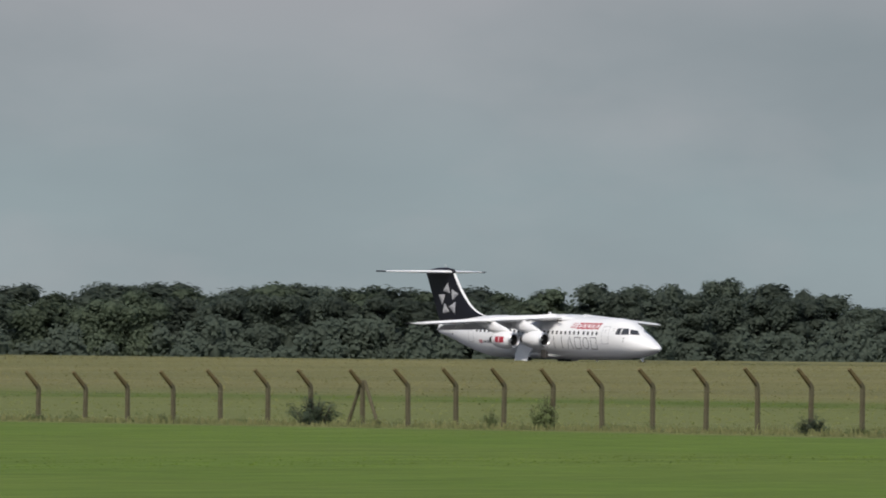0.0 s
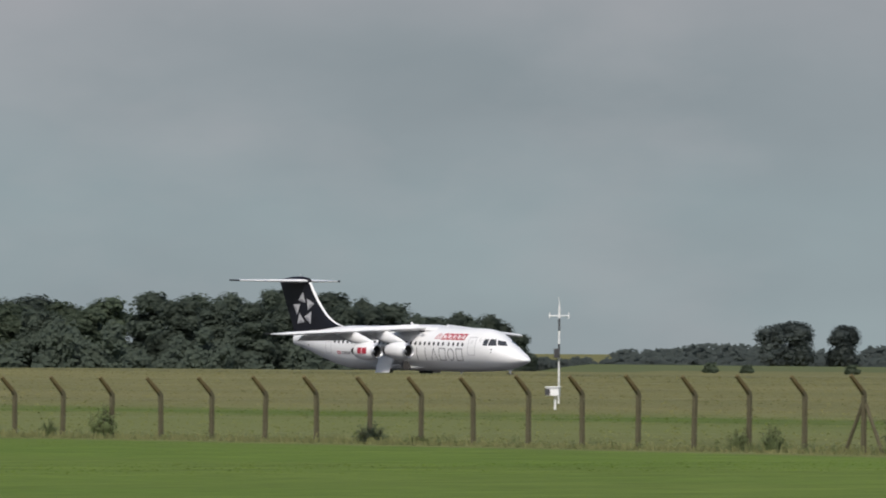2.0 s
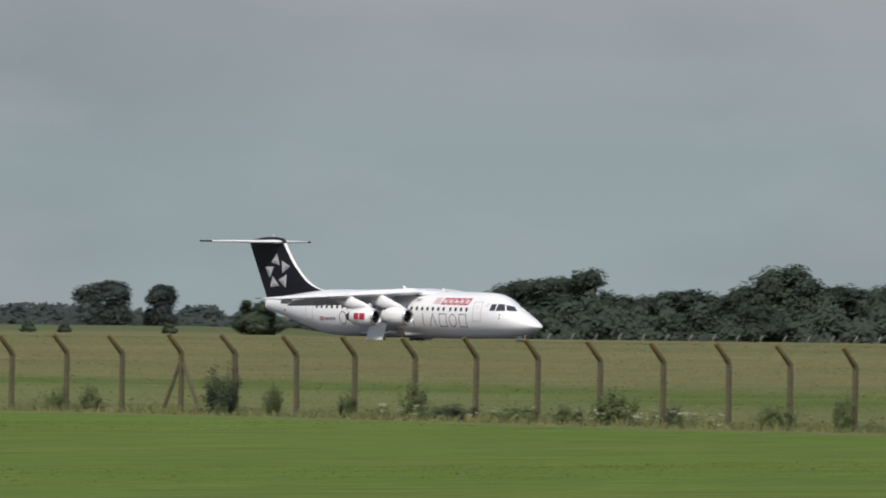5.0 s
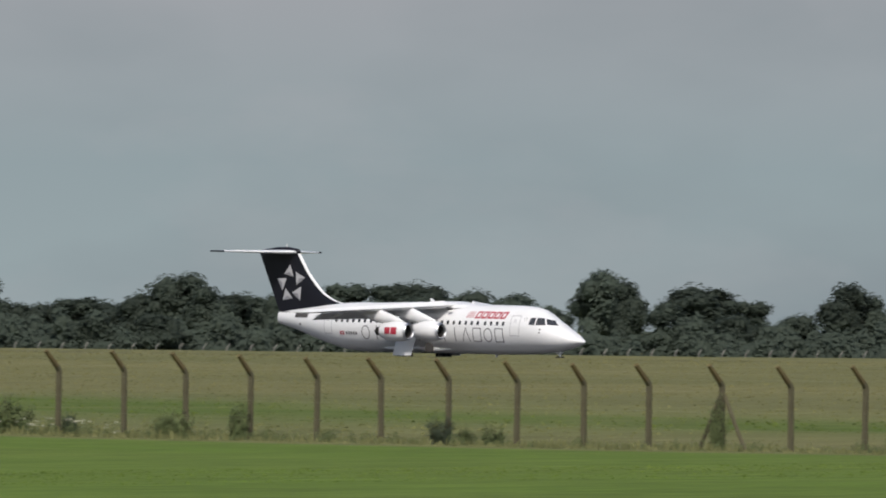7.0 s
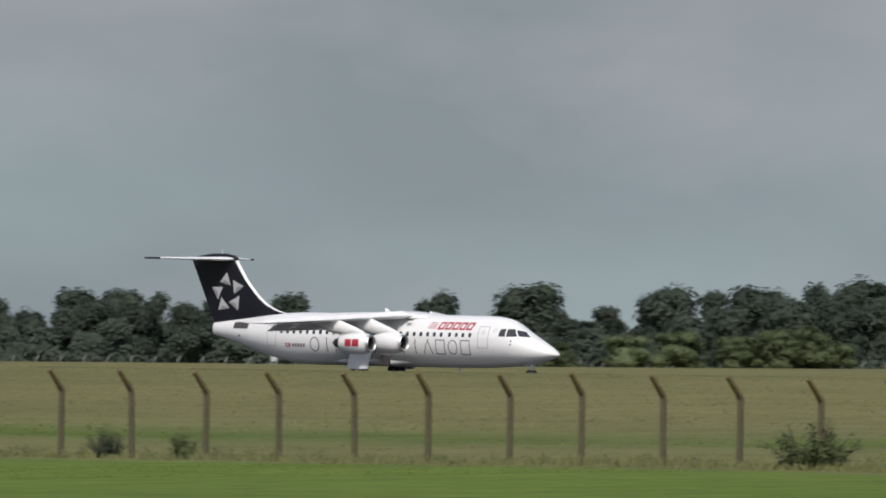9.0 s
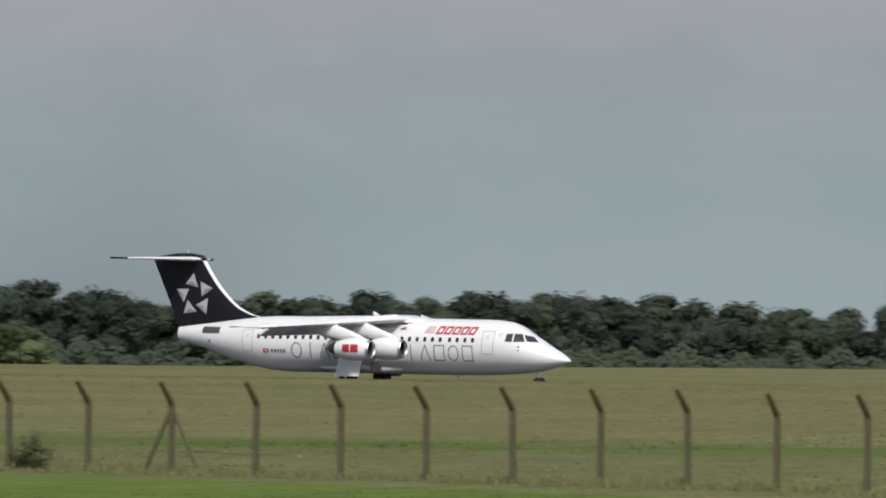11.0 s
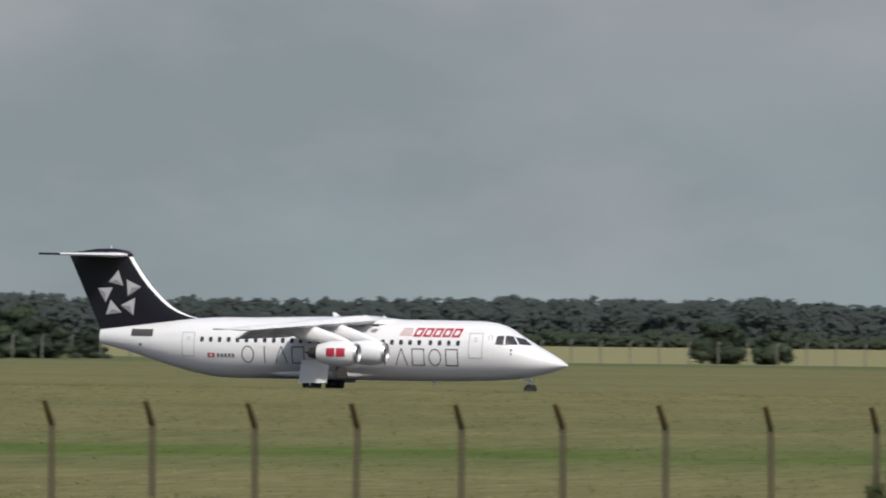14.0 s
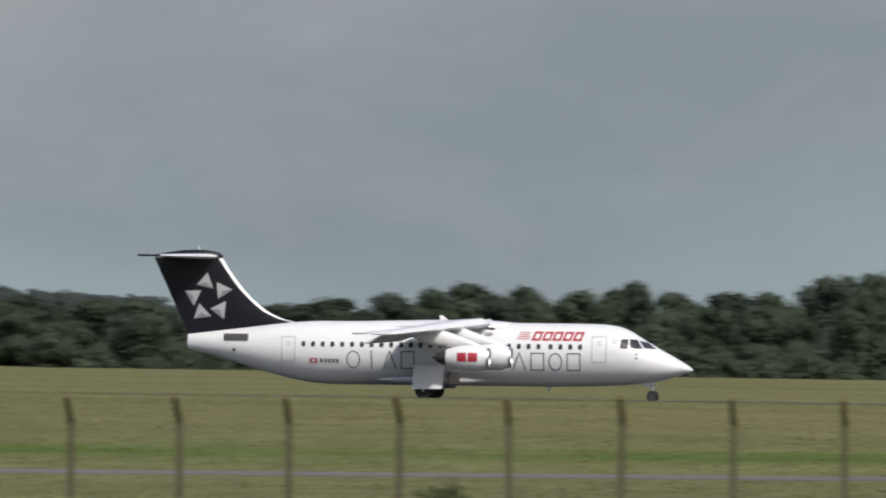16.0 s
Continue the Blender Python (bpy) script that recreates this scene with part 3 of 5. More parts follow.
PROTO = {
    "round": [make_tree("round", s, LEAF_DARK, "dark green broadleaf tree at the field's far edge") for s in (1, 2, 3)],
    "broad": [make_tree("broad", s, LEAF_DARK, "dark green spreading tree in a dense tree belt") for s in (4, 5, 6)],
    "pine": [make_tree("pine", s, LEAF_DARK, "dark pine with tiered branches in the wood") for s in (7, 8)],
    "olive": [make_tree("broad", s, LEAF_OLIVE, "mid-green bushy tree in a tree belt") for s in (9, 10)],
    "light": [make_tree("bush", s, LEAF_LIGHT, "bright green rounded bush before darker trees") for s in (11, 12)],
    "bush": [make_tree("bush", s, LEAF_OLIVE, "dark green rounded bush on the field's far edge") for s in (16, 17)],
    "grey": [make_tree("round", s, LEAF_HAZED, "far broadleaf tree beyond the field, haze in its leaf colour") for s in (14, 15)],
    "airy": [make_tree("airy", 13, LEAF_OLIVE, "tall lone tree with an open airy crown")],
}
used = set()
tree_rng = random.Random(5)


def plant(kind, az, r, top_z, half_width, squash=1.0, group="trees round the airfield"):
    """Plant one tree so that its top reaches top_z; half_width in metres."""
    x, y = at(az, r)
    z = ground_z(x, y) - 0.1
    h = max(1.0, top_z - z) / 10.0
    w = min(max(0.35 * h, half_width / 3.6), 2.2 * h)
    proto = PROTO[kind][tree_rng.randrange(len(PROTO[kind]))]
    m = Matrix.Translation((x, y, z)) @ Matrix.Rotation(tree_rng.uniform(0, 6.28), 4, "Z") @ Matrix.Diagonal((w, w, h, 1))
    if proto.name in used:
        copy_thing(proto, m @ Matrix.Diagonal((1 / proto.scale.x, 1 / proto.scale.y, 1 / proto.scale.z, 1)))
    else:
        used.add(proto.name)
        tagged(proto, group=group)
        proto.matrix_basis = m


def belt(rows, r, kinds, depth=0.0, filler=True, wide=1.35, lower=(0.6, 2.0)):
    """A run of trees given by bearing, rise of the top (thousandths) and half width (thousandths)."""
    for az, rise, half in rows:
        rr = r + tree_rng.uniform(0, depth)
        plant(tree_rng.choice(kinds), az, rr, EYE_Z + (rise + 0.3) * rr / 1000, half * rr / 1000 * wide)
    if filler:
        for (a, ra, _), (b, rb, _) in zip(rows, rows[1:]):
            if b - a < 0.5 and (b - a > 0.18 or lower[0] < 0.5):
                rr = r - 25 - tree_rng.uniform(0, 15)
                az = (a + b) / 2 + tree_rng.uniform(-0.03, 0.03)
                rise = min(ra, rb) - tree_rng.uniform(*lower)
                plant(tree_rng.choice(kinds), az, rr, EYE_Z + rise * rr / 1000, 2.6 * rr / 1000 * 1.2)


belt([q for q in WOODS if q[0] < -48.3], 1330, ["round", "broad", "olive", "broad", "olive"], 60, True, 1.75, (0.1, 0.9))
belt([q for q in WOODS if q[0] >= -48.3], 1330, ["pine", "pine", "broad"], 60, True, 1.5, (0.1, 1.0))
# far copse in the leaf colour with haze mixed in
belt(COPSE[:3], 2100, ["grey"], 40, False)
belt(COPSE[3:], 1330, ["round", "broad"], 20, False)
belt(BELT, 1280, ["round", "broad", "round"], 50)
belt(MIXED, 1270, ["round", "broad", "round"], 50)
belt([(-31.0 + 0.16 * i, 2.6 + tree_rng.uniform(-0.9, 1.1), 2.6) for i in range(19)], 1290, ["round", "broad", "olive"], 40, False)
belt([q for q in HEDGE if q[0] < -21.6], 1300, ["round", "olive", "broad"], 50)
belt(NEAR_WOOD, 1330, ["olive", "olive", "olive", "broad"], 50)
LOW_HEDGE = [(-21.5, -0.1, 3.0), (-21.2, -0.3, 3.0), (-20.9, -0.2, 3.0), (-20.65, -0.4, 2.6), (-20.42, -0.35, 2.4), (-20.2, -0.5, 2.6), (-20.0, -0.4, 2.0),
             (-19.57, -0.3, 2.8), (-19.38, -0.45, 2.6), (-19.17, -0.3, 2.6), (-18.98, -0.4, 2.8)]
for az, rise, half in BUSHES + LOW_HEDGE:
    rr = field_end(az) + 12
    plant("light" if -35.5 < az < -31 else "bush", az, rr, EYE_Z + rise * rr / 1000, half * rr / 1000 * 1.2)
for az, rise, half in ((-19.56, 2.5, 2.4), (-19.36, 2.2, 2.2)):
    plant("olive", az, 1245, EYE_Z + rise * 1.245, half * 1.4)
plant("airy", -21.26, 1230, EYE_Z + 7.7 * 1.23, 7.4)


for proto in [p for kinds in PROTO.values() for p in kinds if p.name not in used]:
    for ob in (*proto.children_recursive, proto):
        bpy.data.objects.remove(ob)


def understorey(rng, az0, az1, r, height, mat, label, count, leaf=0.32):
    """A continuous thicket below the tree crowns."""
    lobes = []
    for a in np.arange(az0, az1, 0.06):
        rr = r + rng.uniform(-8, 8)
        x, y = at(a, rr)
        h = height * rng.uniform(0.7, 1.25)
        z = ground_z(x, y)
        w = rng.uniform(1.8, 3.2)
        lobes.append(((x, y, z + h * 0.35), (w, 2.0, h * 0.5)))
        for j in range(3):
            lobes.append(((x + rng.uniform(-1.6, 1.6), y + rng.uniform(-1.5, 0.5), z + h * rng.uniform(0.35, 0.85)), (w * 0.5, 1.2, h * rng.uniform(0.14, 0.26))))
    v, f = leaf_cloud(rng, lobes, int(count * 1.45), leaf * 1.1, 0.70, None, None, True)
    ob = tagged(raw_object("thicket", v, f, mat), label, "thicket", kind="stuff")
    ob.data.polygons.foreach_set("use_smooth", [True] * len(ob.data.polygons))


def far_woods(rng, rows, r, mat, label, count, foot, leaf=0.8):
    """Far woods as one unbroken mass of crowns; rows of bearing, rise of the top (thousandths) and half width."""
    rows = sorted(rows)
    az, rise = [q[0] for q in rows], [q[1] for q in rows]
    lobes = []
    for a in np.arange(az[0] - 0.05, az[-1] + 0.05, 0.075):
        for k in range(3):
            b = a + rng.uniform(-0.04, 0.04)
            rr = r + rng.uniform(-25, 40) - 25 * k
            x, y = at(b, rr)
            top = EYE_Z + (float(np.interp(b, az, rise)) + 0.1 + rng.uniform(-0.25, 0.12)) * r / 1000 - (top_drop(rng) if k else 0.0)
            w, h = rng.uniform(2.4, 4.6), rng.uniform(2.2, 3.8)
            lobes.append(((x, y, top - h), (w, w, h)))
            lobes.append(((x, y, (top + foot) / 2 - 1.0), (w * 0.9, w * 0.9, max(1.0, (top - foot) * 0.45))))
    v, f = leaf_cloud(rng, lobes, count, leaf, 0.74, None, None, True)
    ob = tagged(raw_object("far_woods", v, f, mat), label, "woods", kind="stuff")
    ob.data.polygons.foreach_set("use_smooth", [True] * len(ob.data.polygons))


def top_drop(rng):
    return rng.uniform(1.0, 5.0)


thick = np.random.default_rng(21)
understorey(thick, -53.0, -46.3, 1290, 8.0, LEAF_DARK, "dark thicket below the trees of a wood", 30000)
understorey(thick, -42.6, -36.0, 1245, 7.5, LEAF_DARK, "dark thicket below a tree belt", 30000)
understorey(thick, -36.0, -31.0, 1235, 6.5, LEAF_DARK, "dark thicket below mixed trees", 24000)
understorey(thick, -31.0, -20.8, 1250, 6.0, LEAF_OLIVE, "green thicket along a hedge line", 56000)
understorey(thick, -23.6, -20.6, 1262, 6.6, LEAF_OLIVE, "taller green thicket beside a lone tree", 24000)
understorey(thick, -22.2, -10.0, 2250, 11.0, LEAF_HAZED, "dark forest edge far behind a pale field", 30000, 0.6)
far_woods(thick, [q for q in HEDGE if q[0] >= -24.5] + FOREST, 2300, LEAF_HAZED, "dark far forest on a low rise", 190000, -4.0)
far_woods(thick, FAR, 2600, LEAF_HAZED, "far trees and hedges near the horizon", 24000, -5.5)
understorey(thick, -18.6, -10.6, 1690, 2.2, LEAF_OLIVE, "low dark hedge along the back of a pale field", 14000, 0.4)
understorey(thick, -10.2, -4.0, 1290, 8.0, LEAF_OLIVE, "green thicket at the edge of a wood", 30000)
understorey(thick, -46.3, -42.4, 2500, 3.4, LEAF_HAZED, "low far hedge on the horizon", 20000, 0.6)


# ---- fence ----
def fence_x(k):
    return POST_GAP * (k - POST_ZERO)


def post_mesh():
    """A square cranked concrete post, 2.75 m to the tip; the arm leans out over 0.68 m."""
    bm = bmesh.new()
    def ring(c, s, tilt):
        cy, cz = math.cos(tilt), math.sin(tilt)
        pts = []
        for a, b in ((-1, -1), (1, -1), (1, 1), (-1, 1)):
            pts.append((c[0] + a * s, c[1] + b * s * cy, c[2] + b * s * cz))
        return pts
    add_loft(bm, [ring((0, 0, -0.5), 0.077, 0), ring((0, 0, 1.2), 0.075, 0), ring((0, 0, 2.06), 0.074, 0), ring((0, -0.03, 2.14), 0.074, 0.5),
                  ring((0, -0.12, 2.24), 0.070, 0.75), ring((0, -0.66, 2.74), 0.056, 0.75)])
    bmesh.ops.bevel(bm, geom=[e for e in bm.edges if abs((e.verts[0].co - e.verts[1].co).x) < 0.02], offset=0.012, segments=1, affect="EDGES")
    me = bpy.data.meshes.new("post")
    bm.to_mesh(me)
    bm.free()
    me.materials.append(CONCRETE)
    me.materials.append(RUST)
    for q in me.polygons:
        q.material_index = 1 if q.center.z > 2.3 else 0
    return me


SHIFT_A = {-7: -0.09, -6: 0.07, -5: -0.05, -4: -0.02, -3: 0.04, -2: 0.11, -1: -0.11, 0: 0.16, 1: 0.03, 2: -0.00, 3: -0.06, 4: -0.10, 5: -0.10, 6: -0.09, 7: 0.03, 8: 0.05, 9: 0.09, 10: 0.03, 11: -0.01, 12: 0.05, 13: 0.02, 14: 0.08, 15: 0.08, 16: 0.02, 17: -0.03, 18: 0.04, 19: -0.11, 20: 0.01, 21: -0.06, 22: -0.03, 23: -0.04, 24: -0.02, 25: 0.01, 26: 0.02, 27: 0.13, 28: 0.04, 29: 0.02, 30: 0.07, 31: 0.01, 32: 0.04, 33: 0.07, 34: 0.02, 35: -0.13, 36: 0.01, 37: -0.04, 38: 0.06, 39: 0.04, 40: -0.02}
SHIFT_B = {41: 0.00, 42: -0.04, 43: -0.01, 44: -0.09, 45: 0.10, 46: -0.10, 47: 0.04, 48: -0.03, 49: 0.03, 50: -0.02, 51: 0.01, 52: 0.14, 60: -0.02, 61: -0.03, 62: -0.01, 63: 0.01, 64: 0.04, 65: -0.02, 66: 0.04, 67: -0.00, 68: 0.04, 69: 0.00, 70: -0.05, 71: -0.04, 72: -0.05, 73: -0.09, 74: -0.04, 75: 0.18, 76: -0.02, 77: -0.04, 78: 0.00, 79: -0.03, 80: 0.04, 81: -0.01, 82: -0.04, 83: -0.02, 84: -0.02, 85: -0.03, 86: 0.02, 87: 0.03, 88: -0.06, 89: -0.01, 90: -0.04, 91: -0.00, 92: 0.01, 93: -0.01, 94: -0.03, 95: -0.03, 96: -0.04, 97: -0.03, 98: 0.01, 99: 0.01}


def build_fence():
    rng = random.Random(3)
    fence = tagged(new("fence"), "weathered concrete cranked-post fence with thin wires", "fence")
    me = post_mesh()
    strut_bm = bmesh.new()
    add_tube(strut_bm, (0, 0, -0.3), (0.98, 0, 1.72), 0.07, 0.07, 6)
    strut = bpy.data.meshes.new("strut")
    strut_bm.to_mesh(strut)
    strut_bm.free()
    strut.materials.append(CONCRETE)
    for k in range(-12, 112):
        x, z = fence_x(k) + SHIFT_A.get(k, SHIFT_B.get(k, 0.0)), post_top(k) - 2.75 + rng.uniform(-0.03, 0.03)
        p = new("post", me)
        p.parent = fence
        p.matrix_basis = pose(x, FENCE_Y, z, rng.uniform(-0.8, 0.8), rng.uniform(-0.9, 0.9), rng.uniform(-3, 3))
        if k % 18 == 0:
            for way in (0, 180):
                s = new("strut", strut)
                s.parent = fence
                s.matrix_basis = pose(x + (-1.05 if way == 0 else 1.05), FENCE_Y + 0.02, max(z, fence_ground(k)), 0, 0, way)
    wires = [(-0.64, 2.72), (-0.40, 2.50), (-0.18, 2.30), (-0.07, 1.95), (-0.07, 1.3), (-0.07, 0.75)]
    for dy, dz in wires:
        bm = bmesh.new()
        rings = []
        for i in range(-24, 223):
            k = i / 2
            x, z = fence_x(k), post_top(k) - 2.75 + dz - (0.02 if i % 2 else 0.0)
            rings.append([(x, FENCE_Y + dy + 0.0022 * a, z + 0.0022 * b) for a, b in ((-1, 0), (0.5, 0.87), (0.5, -0.87))])
        add_loft(bm, rings)
        part("wire", bm, WIRE, fence)


build_fence()



def build_far_fence():
    """Pale concrete posts along the far edge of the airfield, in two runs."""
    bm = bmesh.new()
    add_tube(bm, (0, 0, -0.3), (0, 0, 2.2), 0.10, 0.09, 6)
    add_tube(bm, (0, 0, 2.2), (0, 0.45, 2.65), 0.09, 0.07, 6)
    me = bpy.data.meshes.new("post")
    bm.to_mesh(me)
    bm.free()
    me.materials.append(CONCRETE_PALE)
    for az0, step, count, back, label in ((-20.2, 0.162, 60, 4, "pale concrete post fence along a far field"),
                                          (-42.4, 0.13, 88, 128, "pale post fence half hidden behind the field's crest")):
        fence = tagged(new("field_fence"), label, "fence")
        for i in range(count):
            az = az0 + step * i
            x, y = at(az, field_end(az) + back)
            p = new("post", me)
            p.parent = fence
            p.matrix_basis = pose(x, y, ground_z(x, y))


build_far_fence()
SHRUBS = [(-6.9, 0.9, 0.35), (-4.1, 0.5, 0.4), (-0.8, 2.2, 1.15), (0.5, 0.4, 0.4), (2.85, 0.7, 0.8), (3.95, 1.2, 1.25), (9.2, 1.1, 0.75), (10.1, 0.8, 0.4),
          (15.95, 0.8, 0.9), (16.55, 1.1, 1.0), (18.85, 1.3, 1.7), (19.7, 0.8, 1.2), (20.95, 0.7, 1.0), (22.1, 1.1, 1.3), (22.7, 1.8, 0.6), (23.7, 1.6, 0.6),
          (24.6, 1.5, 0.7), (25.35, 1.8, 1.2), (26.3, 0.6, 0.8), (27.8, 1.0, 1.0), (28.05, 0.8, 1.05), (28.95, 1.0, 1.35), (32.0, 0.9, 1.0), (32.4, 0.7, 0.7),
          (32.8, 0.9, 0.8), (36.05, 0.7, 1.7), (39.75, 1.3, 1.0), (40.8, 0.8, 1.0), (49.0, 3.0, 1.5), (52.4, 1.4, 1.1), (75.2, 0.7, 0.7)]
SHRUBS_FAR = [(84.05, 0.9, 1.1), (95.4, 1.3, 0.8)]
shrub_protos = [make_shrub(s, m, "leafy shrub growing at the foot of the fence", w) for s, m, w in
                ((1, LEAF_SHRUB, 1.0), (2, LEAF_SHRUB, 0.9), (3, LEAF_OLIVE, 1.1), (4, LEAF_SHRUB, 0.9))]
for i, (k, wide, high) in enumerate(SHRUBS + SHRUBS_FAR):
    x, y = fence_x(k), FENCE_Y - 0.35
    m = Matrix.Translation((x, y, ground_z(x, y) - 0.03)) @ Matrix.Rotation(i * 1.3, 4, "Z") @ Matrix.Diagonal((wide * 1.4, wide, high * 1.12, 1))
    if i < 4:
        tagged(shrub_protos[i], group="shrubs along the fence").matrix_basis = m
    else:
        sc = shrub_protos[i % 4].scale
        copy_thing(shrub_protos[i % 4], m @ Matrix.Diagonal((1 / sc.x, 1 / sc.y, 1 / sc.z, 1)))


def build_long_grass():
    """Uneven grass blades along the fence and thinning out behind it."""
    rng = np.random.default_rng(8)
    n = 34000
    k = rng.uniform(-10, 108, n)
    clump = 0.5 + 0.5 * np.sin(k * 2.1 + 2.0 * np.sin(k * 0.73)) * np.sin(k * 0.37 + 1.0)
    y = np.where(rng.random(n) < 0.75, 250.2 + rng.gamma(2.0, 1.3, n), 252 + rng.exponential(9.0, n))
    x = fence_x(k)
    z = np.array([fence_ground(v) for v in k]) - 0.02
    h = 0.08 + (0.10 + 0.30 * clump) * rng.random(n) ** 1.5 * np.exp(-np.abs(y - 253.5) / 6.0)
    w = 0.015 + 0.03 * rng.random(n)
    a = rng.uniform(0, 6.28, n)
    lean = rng.uniform(-0.12, 0.12, (n, 2))
    dx, dy = w * np.cos(a), w * np.sin(a)
    quad = np.stack([np.stack([x - dx, y - dy, z], 1), np.stack([x + dx, y + dy, z], 1),
                     np.stack([x + dx * 0.3 + lean[:, 0], y + dy * 0.3 + lean[:, 1], z + h], 1),
                     np.stack([x - dx * 0.6 + lean[:, 0] * 0.5, y - dy * 0.6 + lean[:, 1] * 0.5, z + h * 0.75], 1)], 1)
    base = 4 * np.arange(n)[:, None]
    faces = np.concatenate([base + np.array([0, 1, 2]), base + np.array([0, 2, 3])])
    tagged(raw_object("long_grass", quad.reshape(-1, 3).tolist(), faces.tolist(), GRASS_BLADE), "uneven dry long grass along the fence", "grass", kind="stuff")


def build_weeds():
    """Leafy weeds among the long grass, with pale flower heads in places."""
    rng = np.random.default_rng(31)
    lobes, heads = [], []
    for k in np.concatenate([rng.uniform(15.5, 31.0, 260), rng.uniform(-8, 15, 60), rng.uniform(31, 56, 120), rng.uniform(56, 100, 60)]):
        x, y = fence_x(k) + rng.normal() * 0.2, 252.9 + rng.normal() * 0.7
        z, h = fence_ground(k), rng.uniform(0.12, 0.5)
        w = rng.uniform(0.08, 0.22)
        lobes.append(((x, y, z + h * 0.5), (w, w, h * 0.55)))
        if 22 < k < 27.5 and rng.random() < 0.55:
            heads.append(((x, y - 0.05, z + h * 1.05), (w * 0.8, w * 0.8, 0.04)))
    v, f = leaf_cloud(rng, lobes, 26000, 0.028, 0)
    tagged(raw_object("weeds", v, f, LEAF_SHRUB), "ragged green weeds along the fence foot", "weeds", kind="stuff")
    v, f = leaf_cloud(rng, heads, 1500, 0.02, 0)
    tagged(raw_object("flower_heads", v, f, FLOWER), "pale cream flower heads on the weeds", "flowers", kind="stuff")


build_long_grass()
build_weeds()


def build_tussocks():
    """Low mounds of field grass all over the airfield, each with its own tone."""
    rng = np.random.default_rng(17)
    n, m = 9000, 7
    az = np.radians(rng.uniform(-53, -3, n))
    r = np.sqrt(rng.uniform(262.0 ** 2, 860.0 ** 2, n))
    x, y = r * np.sin(az), r * np.cos(az)
    verts, faces = [], []
    for i in range(n):
        if y[i] < 256 or RUNWAY[0] - 1 < y[i] < RUNWAY[1] + 1 or 303 < y[i] < 313:
            continue
        z, w, h = ground_z(x[i], y[i]) - 0.03, rng.uniform(0.4, 1.5), rng.uniform(0.035, 0.08)
        b, turn = len(verts), rng.uniform(0, 6.28)
        verts.append((x[i], y[i], z + h))
        for ring, (q, up) in enumerate(((0.55, 0.72), (1.0, 0.0))):
            for j in range(m):
                a = turn + 6.2832 * j / m
                k = w * q * (0.8 + 0.4 * ((j * 37 + i) % 7) / 7)
                verts.append((x[i] + k * math.cos(a), y[i] + k * math.sin(a), z + h * up))
        for j in range(m):
            j2 = (j + 1) % m
            faces.append((b, b + 1 + j, b + 1 + j2))
            faces.append((b + 1 + j, b + 1 + m + j, b + 1 + m + j2, b + 1 + j2))
    ob = raw_object("field_grass", verts, faces, GRASSLAND)
    ob.data.polygons.foreach_set("use_smooth", [True] * len(ob.data.polygons))
    tagged(ob, "low tussocks of dry field grass", "grass", kind="stuff")


build_tussocks()


def build_tufts(name, label, seed, count, az0, az1, y0, y1, high, width):
    """Small peaked tufts of grass over a stretch of the ground, each with its own tone."""
    rng = np.random.default_rng(seed)
    az = np.radians(rng.uniform(az0, az1, count))
    y = np.sqrt(rng.uniform(y0 ** 2, y1 ** 2, count))
    x = y * np.tan(az)
    keep = (x > -900) & ~((y > 303) & (y < 313) & (x > -66))
    x, y = x[keep], y[keep]
    n = len(x)
    z = np.array([ground_z(a, b) for a, b in zip(x.tolist(), y.tolist())]) - 0.02
    base = np.arange(n)[:, None] * 4
    turn, tall = rng.uniform(0, 6.28, n), rng.uniform(0.35, 1.0, n) * high
    pieces = [np.stack([x + width * rng.uniform(-0.5, 0.5, n), y + width * rng.uniform(-0.5, 0.5, n), z + tall], 1)]
    for j in range(3):
        a = turn + j * 2.094 + rng.uniform(-0.4, 0.4, n)
        w = width * rng.uniform(0.6, 1.2, n)
        pieces.append(np.stack([x + w * np.cos(a), y + w * np.sin(a), z], 1))
    verts = np.stack(pieces, 1).reshape(-1, 3)
    faces = np.concatenate([base + np.array(q) for q in ((0, 1, 2), (0, 2, 3), (0, 3, 1))])
    tagged(raw_object(name, verts.tolist(), faces.tolist(), GRASS_TUFT), label, "grass", kind="stuff")


build_tufts("short_grass", "short mown green grass before the fence", 41, 48000, -53, -24, 160, 249.5, 0.03, 0.07)
build_tufts("meadow_grass", "knee-high dry meadow grass behind the fence", 42, 90000, -53, -3, 256, 559, 0.10, 0.13)


# ---- airliner ----
# Its own space: x ahead of the nose tip (so -x is the distance aft), y to its left, z up from the wheels.
PLANE_Y, PLANE_Z = 584.0, -0.03


def paint_white():
    m, t, b = material("white_aircraft_paint", 0.32, 0.0, 0.5)
    co = t.nodes.new("ShaderNodeTexCoord").outputs["Object"]
    streak = noise_at(t, co, 1.2, 5.0, 0.6, (0.25, 1.0, 2.2))
    base = mixed(t, noise_at(t, co, 5.0), (0.74, 0.74, 0.75), (0.80, 0.80, 0.80))
    col = mixed(t, ramp(t, streak, (0.50, 0.0), (0.80, 0.45)), base, (0.56, 0.55, 0.54))
    t.links.new(col, b.inputs["Base Color"])
    b.inputs["Coat Weight"].default_value = 0.25
    b.inputs["Coat Roughness"].default_value = 0.15
    return m


